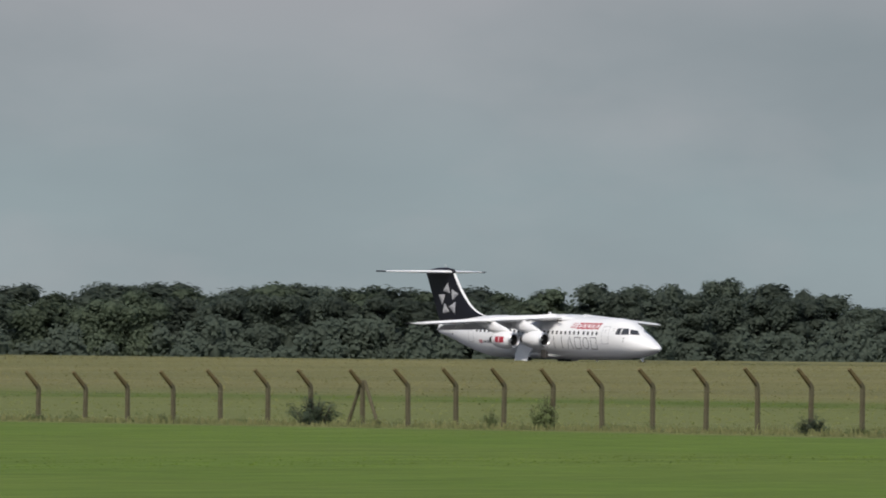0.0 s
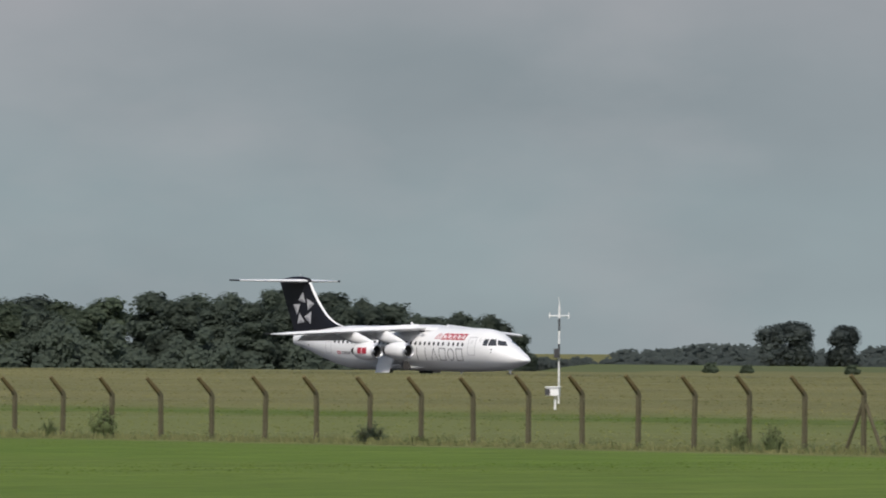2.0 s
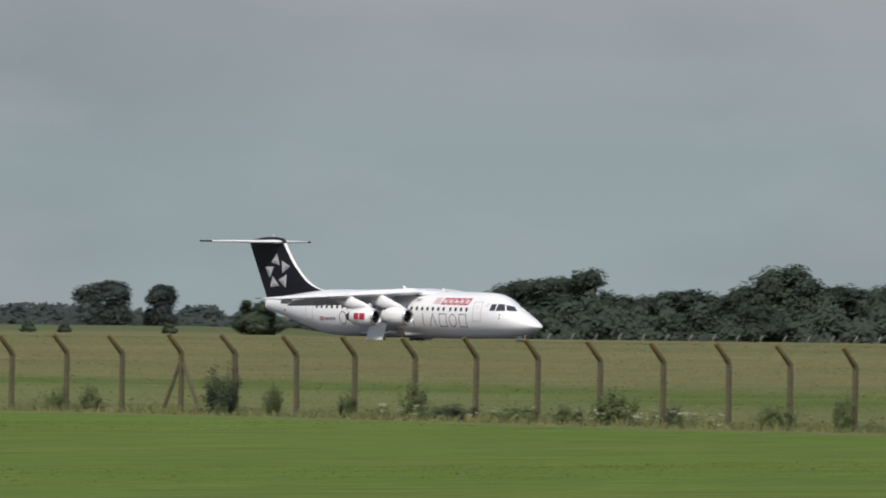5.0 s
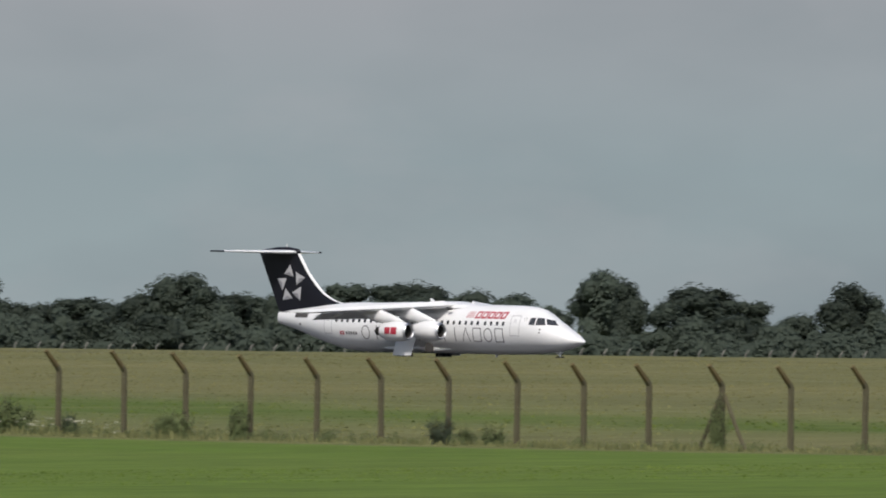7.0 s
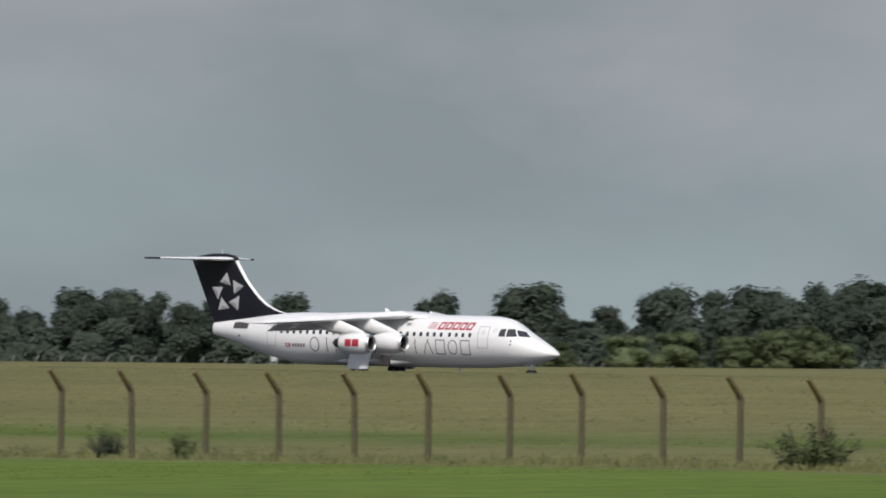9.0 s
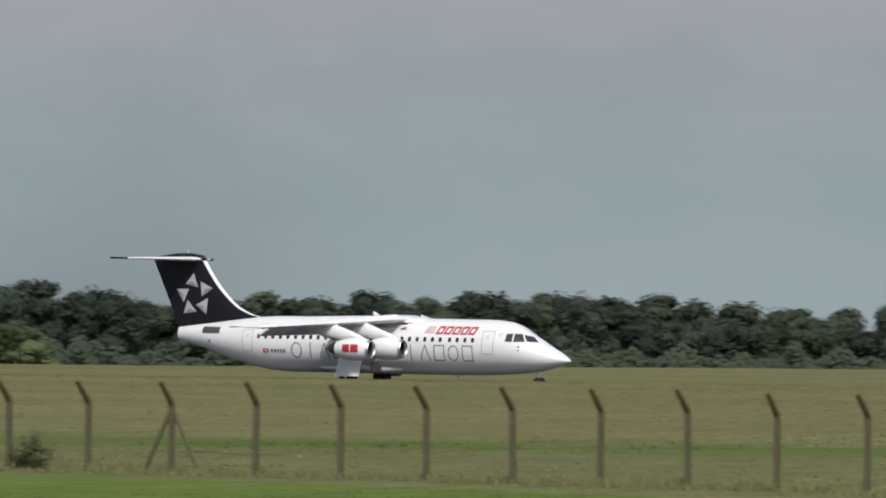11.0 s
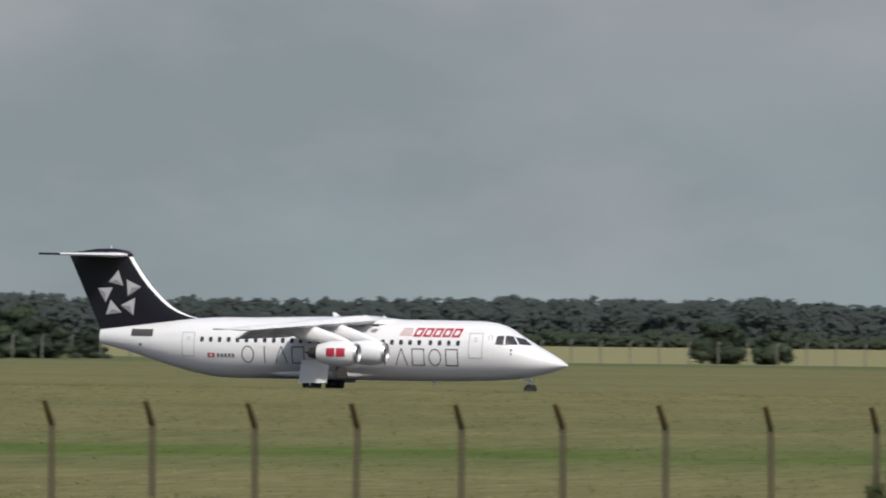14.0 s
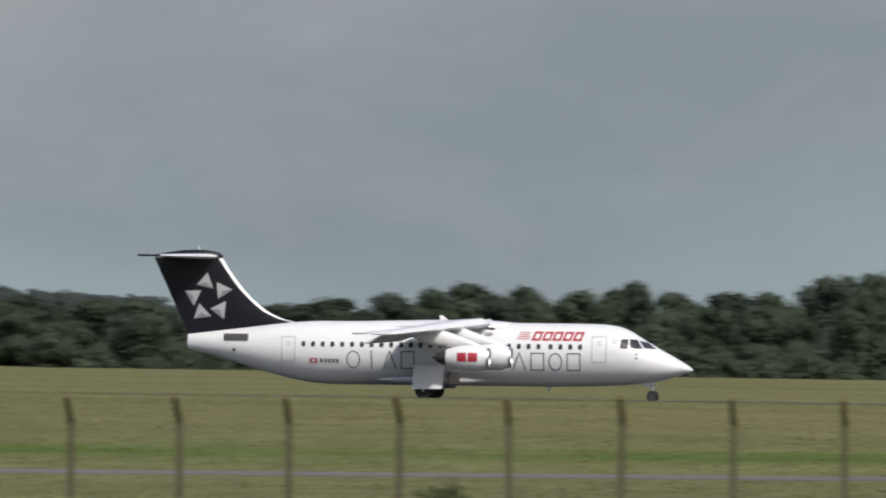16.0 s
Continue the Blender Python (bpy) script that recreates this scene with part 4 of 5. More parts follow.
WHITE = paint_white()
FIN_BLACK = simple("black_tail_paint", (0.009, 0.009, 0.014), 0.4, 0, 0.2, 1.0, 0.3)
STAR_GREY = simple("light_grey_mark", (0.42, 0.42, 0.44), 0.5, 0, 0.12, 2.0)
STAR_DARK = simple("mid_grey_mark", (0.24, 0.24, 0.26), 0.5, 0, 0.12, 2.0)
MARK_GREY = simple("grey_lettering_paint", (0.14, 0.14, 0.15), 0.5, 0, 0.12, 2.0)
LINE_GREY = simple("panel_line_grey", (0.45, 0.45, 0.47), 0.6, 0, 0.1, 2.0)
MARK_RED = simple("red_marking", (0.40, 0.028, 0.05), 0.45, 0, 0.12, 2.0)
GLASS = simple("dark_cabin_glass", (0.045, 0.048, 0.055), 0.12, 0, 0.2, 2.0)
BARE_METAL = simple("polished_metal", (0.66, 0.67, 0.69), 0.42, 1.0, 0.06, 2.0)
EDGE_METAL = simple("dull_metal", (0.80, 0.80, 0.81), 0.45, 0.1, 0.06, 2.0)
DARK_METAL = simple("sooty_exhaust_metal", (0.05, 0.048, 0.046), 0.6, 0.4, 0.2, 2.0)
FLAP_GREY = simple("light_grey_flap_paint", (0.68, 0.69, 0.70), 0.45, 0, 0.12, 1.2)
RUBBER = simple("tyre_rubber", (0.02, 0.02, 0.021), 0.85, 0, 0.2, 6.0)
PANEL_DARK = simple("dark_grey_vent_and_shade", (0.07, 0.065, 0.062), 0.6, 0, 0.2, 3.0)


def curve(rows):
    """A smooth run through rows of (distance aft, value)."""
    xs = np.array([r[0] for r in rows], float)
    ys = np.array([r[1] for r in rows], float)
    d = np.diff(ys) / np.diff(xs)
    m = np.concatenate([[d[0]], np.where(d[1:] * d[:-1] > 0, 2 * d[1:] * d[:-1] / np.where(d[1:] + d[:-1] == 0, 1, d[1:] + d[:-1]), 0), [d[-1]]])

    def value(x):
        x = min(max(x, xs[0]), xs[-1])
        i = min(int(np.searchsorted(xs, x, "right")) - 1, len(xs) - 2)
        h = xs[i + 1] - xs[i]
        u = (x - xs[i]) / h
        return float(ys[i] * (1 + 2 * u) * (1 - u) ** 2 + h * m[i] * u * (1 - u) ** 2 + ys[i + 1] * u * u * (3 - 2 * u) + h * m[i + 1] * u * u * (u - 1))
    return value


body_top = curve([(0, 1.86), (0.25, 2.06), (0.8, 2.40), (1.65, 2.86), (2.1, 3.12), (2.95, 3.62), (3.6, 4.02), (4.3, 4.25), (5.4, 4.36), (7, 4.37), (21, 4.36), (22.6, 4.28), (26.0, 3.88), (28.9, 3.52)])
body_low = curve([(0, 1.78), (0.25, 1.66), (0.8, 1.46), (1.65, 1.22), (2.8, 1.02), (4.5, 0.88), (7, 0.79), (10, 0.77), (20.2, 0.77), (21.5, 0.82), (22.8, 1.03), (24.7, 1.51), (27.3, 2.3), (28.9, 2.68)])
body_half = curve([(0, 0.05), (0.25, 0.36), (0.8, 0.72), (1.65, 1.10), (2.5, 1.36), (3.5, 1.58), (5, 1.75), (6.5, 1.78), (20.5, 1.78), (23, 1.58), (25, 1.2), (27, 0.74), (28.9, 0.24)])


def skin_y(d, z, side=-1, off=0.0):
    top, low = body_top(d), body_low(d)
    c, h = (top + low) / 2, (top - low) / 2
    v = min(1.0, max(-1.0, (z - c) / h))
    return side * (body_half(d) * math.sqrt(max(0.0, 1 - v * v)) + off)


def add_patch(bm, corners, side=-1, off=0.012, steps=5):
    """A thin four-cornered marking on the fuselage skin; corners as (distance aft, height)."""
    (a, b, c, e) = corners
    grid = []
    for i in range(steps + 1):
        row = []
        for j in range(steps + 1):
            u, v = i / steps, j / steps
            d = (a[0] * (1 - u) + b[0] * u) * (1 - v) + (e[0] * (1 - u) + c[0] * u) * v
            z = (a[1] * (1 - u) + b[1] * u) * (1 - v) + (e[1] * (1 - u) + c[1] * u) * v
            row.append(bm.verts.new((-d, skin_y(d, z, side, off), z)))
        grid.append(row)
    for i in range(steps):
        for j in range(steps):
            bm.faces.new((grid[i][j], grid[i + 1][j], grid[i + 1][j + 1], grid[i][j + 1]))


def rect(d0, d1, z0, z1):
    return ((d0, z0), (d1, z0), (d1, z1), (d0, z1))


def frame_patches(bm, d0, d1, z0, z1, w, side=-1, off=0.012):
    add_patch(bm, rect(d0, d0 + w, z0, z1), side, off)
    add_patch(bm, rect(d1 - w, d1, z0, z1), side, off)
    add_patch(bm, rect(d0, d1, z0, z0 + w), side, off)
    add_patch(bm, rect(d0, d1, z1 - w, z1), side, off)


def grey_sign(bm, kind, d0, d1, z0, z1, side, w=0.07):
    """One plain thin-lined shape: a bar, a wedge, a ring or a box."""
    mid = (d0 + d1) / 2
    if kind == "b":
        add_patch(bm, rect(mid - w / 2, mid + w / 2, z0, z1), side)
    elif kind == "v":
        add_patch(bm, ((d0, z0), (d0 + w, z0), (mid + w / 2, z1), (mid - w / 2, z1)), side)
        add_patch(bm, ((d1 - w, z0), (d1, z0), (mid + w / 2, z1), (mid - w / 2, z1)), side)
    elif kind == "o":
        zc, n = (z0 + z1) / 2, 16
        for i in range(n):
            a, b = 2 * math.pi * i / n, 2 * math.pi * (i + 1) / n
            ra, rb = (d1 - d0) / 2, (z1 - z0) / 2
            p = [(mid + (ra - q) * math.cos(v), zc + (rb - q) * math.sin(v)) for v, q in ((a, 0), (b, 0), (b, w), (a, w))]
            add_patch(bm, p, side, 0.012, 1)
    else:
        frame_patches(bm, d0, d1, z0, z1, w, side)


def airfoil(chord, thick, n=9):
    """Closed section from the leading edge: (aft, up) pairs."""
    up, lo = [], []
    for i in range(n + 1):
        u = (1 - math.cos(math.pi * i / n)) / 2
        y = 5 * thick * (0.2969 * math.sqrt(u) - 0.126 * u - 0.3516 * u * u + 0.2843 * u ** 3 - 0.1015 * u ** 4)
        up.append((u * chord, y * chord * 1.15))
        lo.append((u * chord, -y * chord * 0.85))
    return up + lo[-2:0:-1]


def lathe(bm, axis_d, axis_y, axis_z, rows, sides=28):
    """Rings round a fore-and-aft axis; rows of (distance aft, radius)."""
    rings = []
    for d, r in rows:
        rings.append([(-(axis_d + d), axis_y + r * math.cos(2 * math.pi * i / sides), axis_z + r * math.sin(2 * math.pi * i / sides)) for i in range(sides)])
    add_loft(bm, rings, cap=False)


def build_body(plane):
    bm = bmesh.new()
    rings = []
    stations = [0, 0.08, 0.2, 0.4, 0.7, 1.0, 1.4, 1.8, 2.2, 2.6, 3.0, 3.4, 3.8, 4.3, 5, 6, 8, 11, 14, 17, 20, 21, 22, 23, 24, 25, 26, 27, 28, 28.6, 28.9]
    for d in stations:
        top, low, w = body_top(d), body_low(d), body_half(d)
        c, h = (top + low) / 2, (top - low) / 2
        rings.append([(-d, w * math.sin(2 * math.pi * i / 40), c + h * math.cos(2 * math.pi * i / 40)) for i in range(40)])
    add_loft(bm, rings)
    body = part("fuselage", bm, WHITE, plane, "glossy white fuselage, slightly dirty below", 50)
    # hump over the wing and gear blisters low on the sides
    bm = bmesh.new()
    rings = []
    for d, w, h in ((9.9, 0.3, 0.0), (10.6, 0.9, 0.08), (11.6, 1.25, 0.15), (13.5, 1.35, 0.16), (15.5, 1.2, 0.13), (17.5, 0.8, 0.07), (19.5, 0.3, 0.01)):
        rings.append([(-d, w * math.cos(math.pi * i / 14), 4.10 + (0.24 + h) * math.sin(math.pi * i / 14)) for i in range(15)])
    add_loft(bm, rings)
    part("wing_fairing", bm, WHITE, plane, "", 60)
    for side in (-1, 1):
        bm = bmesh.new()
        rings = []
        for d, s in ((11.2, 0.05), (11.8, 0.5), (12.8, 0.85), (14.2, 1.0), (16.2, 0.95), (17.4, 0.6), (18.4, 0.05)):
            rings.append([(-d, side * (0.93 + 0.30 * s * math.cos(2 * math.pi * i / 18)), 1.12 + 0.28 * s * math.sin(2 * math.pi * i / 18)) for i in range(18)])
        add_loft(bm, rings)
        part("gear_fairing", bm, WHITE, plane, "", 60)
    # cabin windows
    ds = [6.22 + 0.56 * i + (0.13 if i > 3 else 0.0) for i in range(29)]
    for side in (-1, 1):
        for d in ds:
            bm = bmesh.new()
            steps, w, h, z0 = 10, 0.12, 0.155, 3.04
            ring = [(d + w * math.copysign(abs(math.cos(6.2832 * i / steps)) ** 0.6, math.cos(6.2832 * i / steps)),
                     z0 + h * math.copysign(abs(math.sin(6.2832 * i / steps)) ** 0.6, math.sin(6.2832 * i / steps))) for i in range(steps)]
            vs = [bm.verts.new((-q, skin_y(q, z, side, 0.012), z)) for q, z in ring]
            bm.faces.new(vs)
            part("cabin_window", bm, GLASS, plane)
        # cockpit panes
        for pane in (((3.50, 2.98), (3.98, 3.00), (3.93, 3.50), (3.55, 3.52)), ((2.72, 3.00), (3.42, 2.98), (3.46, 3.52), (3.08, 3.50)),
                     ((2.02, 2.98), (2.64, 3.02), (2.98, 3.46), (2.52, 3.34))):
            bm = bmesh.new()
            add_patch(bm, pane, side, 0.014, 6)
            part("cockpit_window", bm, GLASS, plane, "", 180)
        # doors: thin outline, handle dot
        for d0, d1, z0, z1 in ((4.72, 5.58, 2.16, 3.66), (22.5, 23.32, 2.02, 3.46)):
            bm = bmesh.new()
            frame_patches(bm, d0, d1, z0, z1, 0.05, side)
            add_patch(bm, rect((d0 + d1) / 2 - 0.12, (d0 + d1) / 2 + 0.12, z1 - 0.5, z1 - 0.45), side)
            add_patch(bm, rect((d0 + d1) / 2 - 0.10, (d0 + d1) / 2 + 0.10, z1 - 0.36, z1 - 0.30), side)
            part("cabin_door", bm, LINE_GREY, plane, "white door with a thin grey outline")
        bm = bmesh.new()
        add_patch(bm, rect(25.3, 26.75, 3.16, 3.58), side, 0.02)
        part("vent_panel", bm, PANEL_DARK, plane, "dark grey panel below the fin")
        bm = bmesh.new()
        add_patch(bm, rect(26.03, 26.2, 2.58, 2.74), side)
        add_patch(bm, rect(3.0, 3.1, 2.62, 2.74), side)
        add_patch(bm, rect(3.0, 3.1, 2.40, 2.50), side)
        part("port", bm, PANEL_DARK, plane)
        # wide thin grey marks along the side, one a sign: bars, wedges, rings and open boxes
        for lo, hi, kinds in ((15.5, 19.65, "obvs"), (6.05, 14.3, "vbbbvsos")):
            step = (hi - lo) / len(kinds)
            for i, kind in enumerate(kinds):
                d1 = hi - i * step - 0.10
                d0 = hi - (i + 1) * step + 0.14
                bm = bmesh.new()
                grey_sign(bm, kind, d0, d1, 1.68, 2.70, side)
                part("grey_mark", bm, MARK_GREY, plane, "thin grey outlined mark")
        # red marks, slanted, with thin lead stripes
        for i in range(5):
            d1 = 9.02 - i * 0.585
            bm = bmesh.new()
            for z, tall, d_lo, d_hi in ((3.38, 0.12, 0.0, 0.50), (3.78, 0.12, 0.0, 0.50), (3.50, 0.28, 0.0, 0.13), (3.50, 0.28, 0.37, 0.50)):
                lean, tip = (z - 3.38) * 0.35, (z + tall - 3.38) * 0.35
                add_patch(bm, ((d1 - d_hi - lean, z), (d1 - d_lo - lean, z), (d1 - d_lo - tip, z + tall), (d1 - d_hi - tip, z + tall)), side)
            part("red_mark", bm, MARK_RED, plane, "slanted red outlined mark")
        bm = bmesh.new()
        for i, z in enumerate((3.45, 3.57, 3.69, 3.81)):
            add_patch(bm, rect(9.1, 9.85 - 0.06 * i, z, z + 0.045), side)
        part("red_stripe", bm, MARK_RED, plane)
        bm = bmesh.new()
        add_patch(bm, rect(21.22, 21.66, 1.98, 2.24), side)
        flag = part("flag", bm, MARK_RED, plane, "small red flag")
        bm = bmesh.new()
        add_patch(bm, rect(21.31, 21.57, 2.08, 2.14), side, 0.018, 2)
        add_patch(bm, rect(21.41, 21.47, 2.01, 2.21), side, 0.018, 2)
        part("cross", bm, WHITE, flag)
        bm = bmesh.new()
        for i in range(5):
            add_patch(bm, rect(19.98 + 0.23 * i, 20.14 + 0.23 * i, 2.0, 2.22), side)
        part("dark_bars", bm, MARK_GREY, plane)
        for i in range(5):
            a = 1.57 + i * 1.2566
            bm = bmesh.new()
            add_patch(bm, rect(4.30 + 0.12 * math.cos(a) - 0.03, 4.30 + 0.12 * math.cos(a) + 0.03, 3.40 + 0.12 * math.sin(a) - 0.03, 3.40 + 0.12 * math.sin(a) + 0.03), side, 0.012, 1)
            part("small_mark", bm, MARK_GREY, plane)
    # aerials
    bm = bmesh.new()
    add_loft(bm, [[(-14.0, 0.02, 4.5), (-14.45, 0.02, 4.5), (-14.45, -0.02, 4.5), (-14.0, -0.02, 4.5)], [(-14.3, 0.01, 4.74), (-14.5, 0.01, 4.74), (-14.5, -0.01, 4.74), (-14.3, -0.01, 4.74)]])
    part("aerial", bm, WHITE, plane)
    bm = bmesh.new()
    add_loft(bm, [[(-8.0, 0.02, 0.8), (-8.3, 0.02, 0.8), (-8.3, -0.02, 0.8), (-8.0, -0.02, 0.8)], [(-8.15, 0.01, 0.52), (-8.3, 0.01, 0.52), (-8.3, -0.01, 0.52), (-8.15, -0.01, 0.52)]])
    part("aerial", bm, WHITE, plane)
    return body


fin_front = curve([(3.6, 21.6), (4.15, 22.4), (4.43, 23.45), (4.88, 24.42), (5.57, 25.25), (6.57, 26.15), (7.84, 27.0)])


def fin_back(z):
    return 28.9 + (z - 3.5) * 2.0 / 4.35


def fin_half(d, z):
    """Half thickness of the fin."""
    a, b = fin_front(z), fin_back(z)
    u = min(1.0, max(0.0, (d - a) / (b - a)))
    thick = min(0.16, 0.55 / (b - a))
    return (b - a) * 5 * thick * 0.5 * (0.2969 * math.sqrt(u) - 0.126 * u - 0.3516 * u * u + 0.2843 * u ** 3 - 0.1036 * u ** 4) + 0.015


def build_tail(plane):
    bm = bmesh.new()
    rings = []
    levels = [3.3, 3.6, 3.9, 4.15, 4.3, 4.43, 4.65, 4.88, 5.2, 5.57, 6.1, 6.57, 7.2, 7.86]
    n = 14
    for z in levels:
        a, b = fin_front(z), fin_back(z)
        ds = [a + (b - a) * (1 - math.cos(math.pi * i / n)) / 2 for i in range(n + 1)]
        ring = [(-d, -fin_half(d, z), z) for d in ds] + [(-d, fin_half(d, z), z) for d in ds[::-1]]
        rings.append(ring)
    add_loft(bm, rings)
    fin = part("fin", bm, FIN_BLACK, plane, "black tail fin", 40)
    # bright leading edge
    bm = bmesh.new()
    rings = []
    for z in [4.25, 4.3, 4.36, 4.43, 4.55, 4.7, 4.88, 5.2, 5.57, 6.1, 6.57, 7.2, 7.84]:
        a = fin_front(z)
        w = 0.19
        ds = [a - 0.02, a + w * 0.2, a + w * 0.6, a + w]
        rings.append([(-d, -(fin_half(d, z) + 0.008), z) for d in ds] + [(-d, fin_half(d, z) + 0.008, z) for d in ds[::-1]])
    add_loft(bm, rings)
    part("leading_edge", bm, EDGE_METAL, fin, "bright bare-metal edge", 40)
    # bullet on top
    bm = bmesh.new()
    rings = []
    for d, z, w, h in ((26.95, 7.95, 0.04, 0.04), (27.2, 8.0, 0.16, 0.19), (28.1, 8.04, 0.24, 0.29), (29.2, 8.05, 0.24, 0.25), (30.2, 8.0, 0.16, 0.15), (31.1, 7.96, 0.03, 0.04)):
        rings.append([(-d, w * math.cos(2 * math.pi * i / 14), z + h * math.sin(2 * math.pi * i / 14)) for i in range(14)])
    add_loft(bm, rings)
    part("fin_cap", bm, FIN_BLACK, plane, "", 60)
    bm = bmesh.new()
    add_tube(bm, (-28.3, 0, 8.25), (-28.36, 0, 8.55), 0.03, 0.012, 6)
    part("aerial", bm, WHITE, plane)
    # the five grey triangles on each side, each in two tones
    tris = [((362, 155), (315, 210), (388, 228)), ((403, 198), (410, 275), (475, 233)), ((447, 283), (375, 318), (437, 365)),
            ((325, 292), (302, 362), (380, 352)), ((260, 237), (300, 305), (335, 235))]
    for side in (-1, 1):
        for tri in tris:
            pts = []
            for cx, cy in tri:
                d = 32.45 - cx / 78.0
                z = (279.0 + cx / 180.0 - cy / 2.52) / 31.2
                pts.append(Vector((d, z)))
            mid = (pts[0] + pts[1] + pts[2]) / 3
            low = sorted(pts, key=lambda p: p.y)
            bm = bmesh.new()
            bm2 = bmesh.new()
            for i in range(3):
                p, q = pts[i], pts[(i + 1) % 3]
                tgt = bm2 if {tuple(p), tuple(q)} == {tuple(low[0]), tuple(low[1])} else bm
                corner = [(p, 0.014), (q, 0.014), (mid, 0.03)]
                vs = [tgt.verts.new((-v.x, side * (fin_half(v.x, v.y) + o), v.y)) for v, o in corner]
                tgt.faces.new(vs)
            t = part("triangle", bm, STAR_GREY, fin, "light grey triangle on black")
            part("shaded_face", bm2, STAR_DARK, plane, "darker grey face of a triangle")
    # tailplane
    for side in (-1, 1):
        bm = bmesh.new()
        rings = []
        for u in (0.0, 0.5, 0.97, 1.0):
            y = side * (0.1 + 5.4 * u)
            le, ch = 27.2 + 2.6 * u, 3.05 - 1.95 * u
            th = 0.10 if u < 1 else 0.03
            rings.append([(-(le + a), y, 7.93 + b) for a, b in airfoil(ch, th)])
        add_loft(bm, rings)
        tp = part("tailplane", bm, WHITE, plane, "white tailplane with a bright front edge", 40)
        bm = bmesh.new()
        add_box(bm, (-30.3, side * 5.53, 7.93), (1.3, 0.10, 0.12), None, 0.03)
        part("tip", bm, FIN_BLACK, tp)
    # split airbrake at the end of the body
    bm = bmesh.new()
    add_box(bm, (-28.93, 0, 3.1), (0.05, 0.03, 0.78))
    part("airbrake_split", bm, PANEL_DARK, plane)


def wing_z(y):
    return 4.30 - max(0.0, abs(y) - 1.3) * 0.055


def wing_le(y):
    return 11.35 + max(0.0, abs(y) - 1.0) * 0.315


def wing_chord(y):
    return 4.3 - 2.35 * max(0.0, abs(y) - 1.0) / 12.17


def build_wing(plane, side):
    bm = bmesh.new()
    rings = []
    for y in (0.0, 1.0, 3.0, 6.0, 9.0, 11.5, 12.9, 13.1, 13.17):
        ch = wing_chord(y) * (0.80 if y < 10.2 else 1.0)
        s = 1.0 if y < 13 else 0.35 if y > 13.12 else 0.75
        rings.append([(-(wing_le(y) + a), side * y, wing_z(y) + b) for a, b in airfoil(ch, (0.135 if y < 10.2 else 0.11) * s)])
    add_loft(bm, rings)
    wing = part("wing", bm, WHITE, plane, "white swept wing mounted high", 40)
    bm = bmesh.new()
    rings = []
    for y in (1.6, 4.0, 8.0, 12.9):
        le, z, t = wing_le(y), wing_z(y), 0.07 * wing_chord(y)
        rings.append([(-(le + q), side * y, z + w) for q, w in ((-0.03, 0.0), (0.07, t * 0.66), (0.32, t * 1.1), (0.32, -t * 0.8), (0.07, -t * 0.5))])
    add_loft(bm, rings)
    part("leading_edge", bm, EDGE_METAL, wing, "dull metal front edge", 40)
    bm = bmesh.new()
    add_box(bm, (-11.3, side * 1.62, 4.02), (0.36, 0.22, 0.15), None, 0.03)
    part("root_lamp_housing", bm, PANEL_DARK, wing, "dark lamp housing at the wing root")
    # flaps run out and down
    for a, b in ((1.9, 6.1), (6.15, 10.1)):
        bm = bmesh.new()
        rings = []
        for y in (a, b):
            ch = wing_chord(y) * 0.43
            d0, z0 = wing_le(y) + wing_chord(y) * 0.80, wing_z(y) - 0.26
            ca, sa = math.cos(radians(26)), math.sin(radians(26))
            rings.append([(-(d0 + p * ca + q * sa), side * y, z0 - p * sa + q * ca) for p, q in airfoil(ch, 0.13)])
        add_loft(bm, rings)
        part("flap", bm, FLAP_GREY, wing, "lowered grey flap", 40)
    bm = bmesh.new()
    y0, y1 = 10.3, 12.9
    rings = []
    for y in (y0, y1):
        d0, z0, ch = wing_le(y) + wing_chord(y) * 0.97, wing_z(y), 0.22
        rings.append([(-(d0 + p), side * y, z0 + q + 0.01) for p, q in airfoil(ch, 0.12)])
    add_loft(bm, rings)
    part("aileron", bm, WHITE, wing, "", 40)
    for y in (2.9, 5.6, 8.6):
        bm = bmesh.new()
        rings = []
        d0, z0 = wing_le(y) + wing_chord(y) * 0.55, wing_z(y) - 0.22
        for u, r in ((0, 0.03), (0.3, 0.15), (1.0, 0.19), (1.7, 0.15), (2.3, 0.03)):
            rings.append([(-(d0 + u), side * y + r * 0.6 * math.cos(6.2832 * i / 10), z0 - 0.24 * u + r * math.sin(6.2832 * i / 10)) for i in range(10)])
        add_loft(bm, rings)
        part("flap_track_fairing", bm, WHITE, wing, "", 60)
    bm = bmesh.new()
    add_box(bm, (-(wing_le(13.1) + 1.95), side * 13.1, wing_z(13.1)), (0.9, 0.10, 0.07), None, 0.02)
    part("tip_rod", bm, BLACK_STEEL, wing)


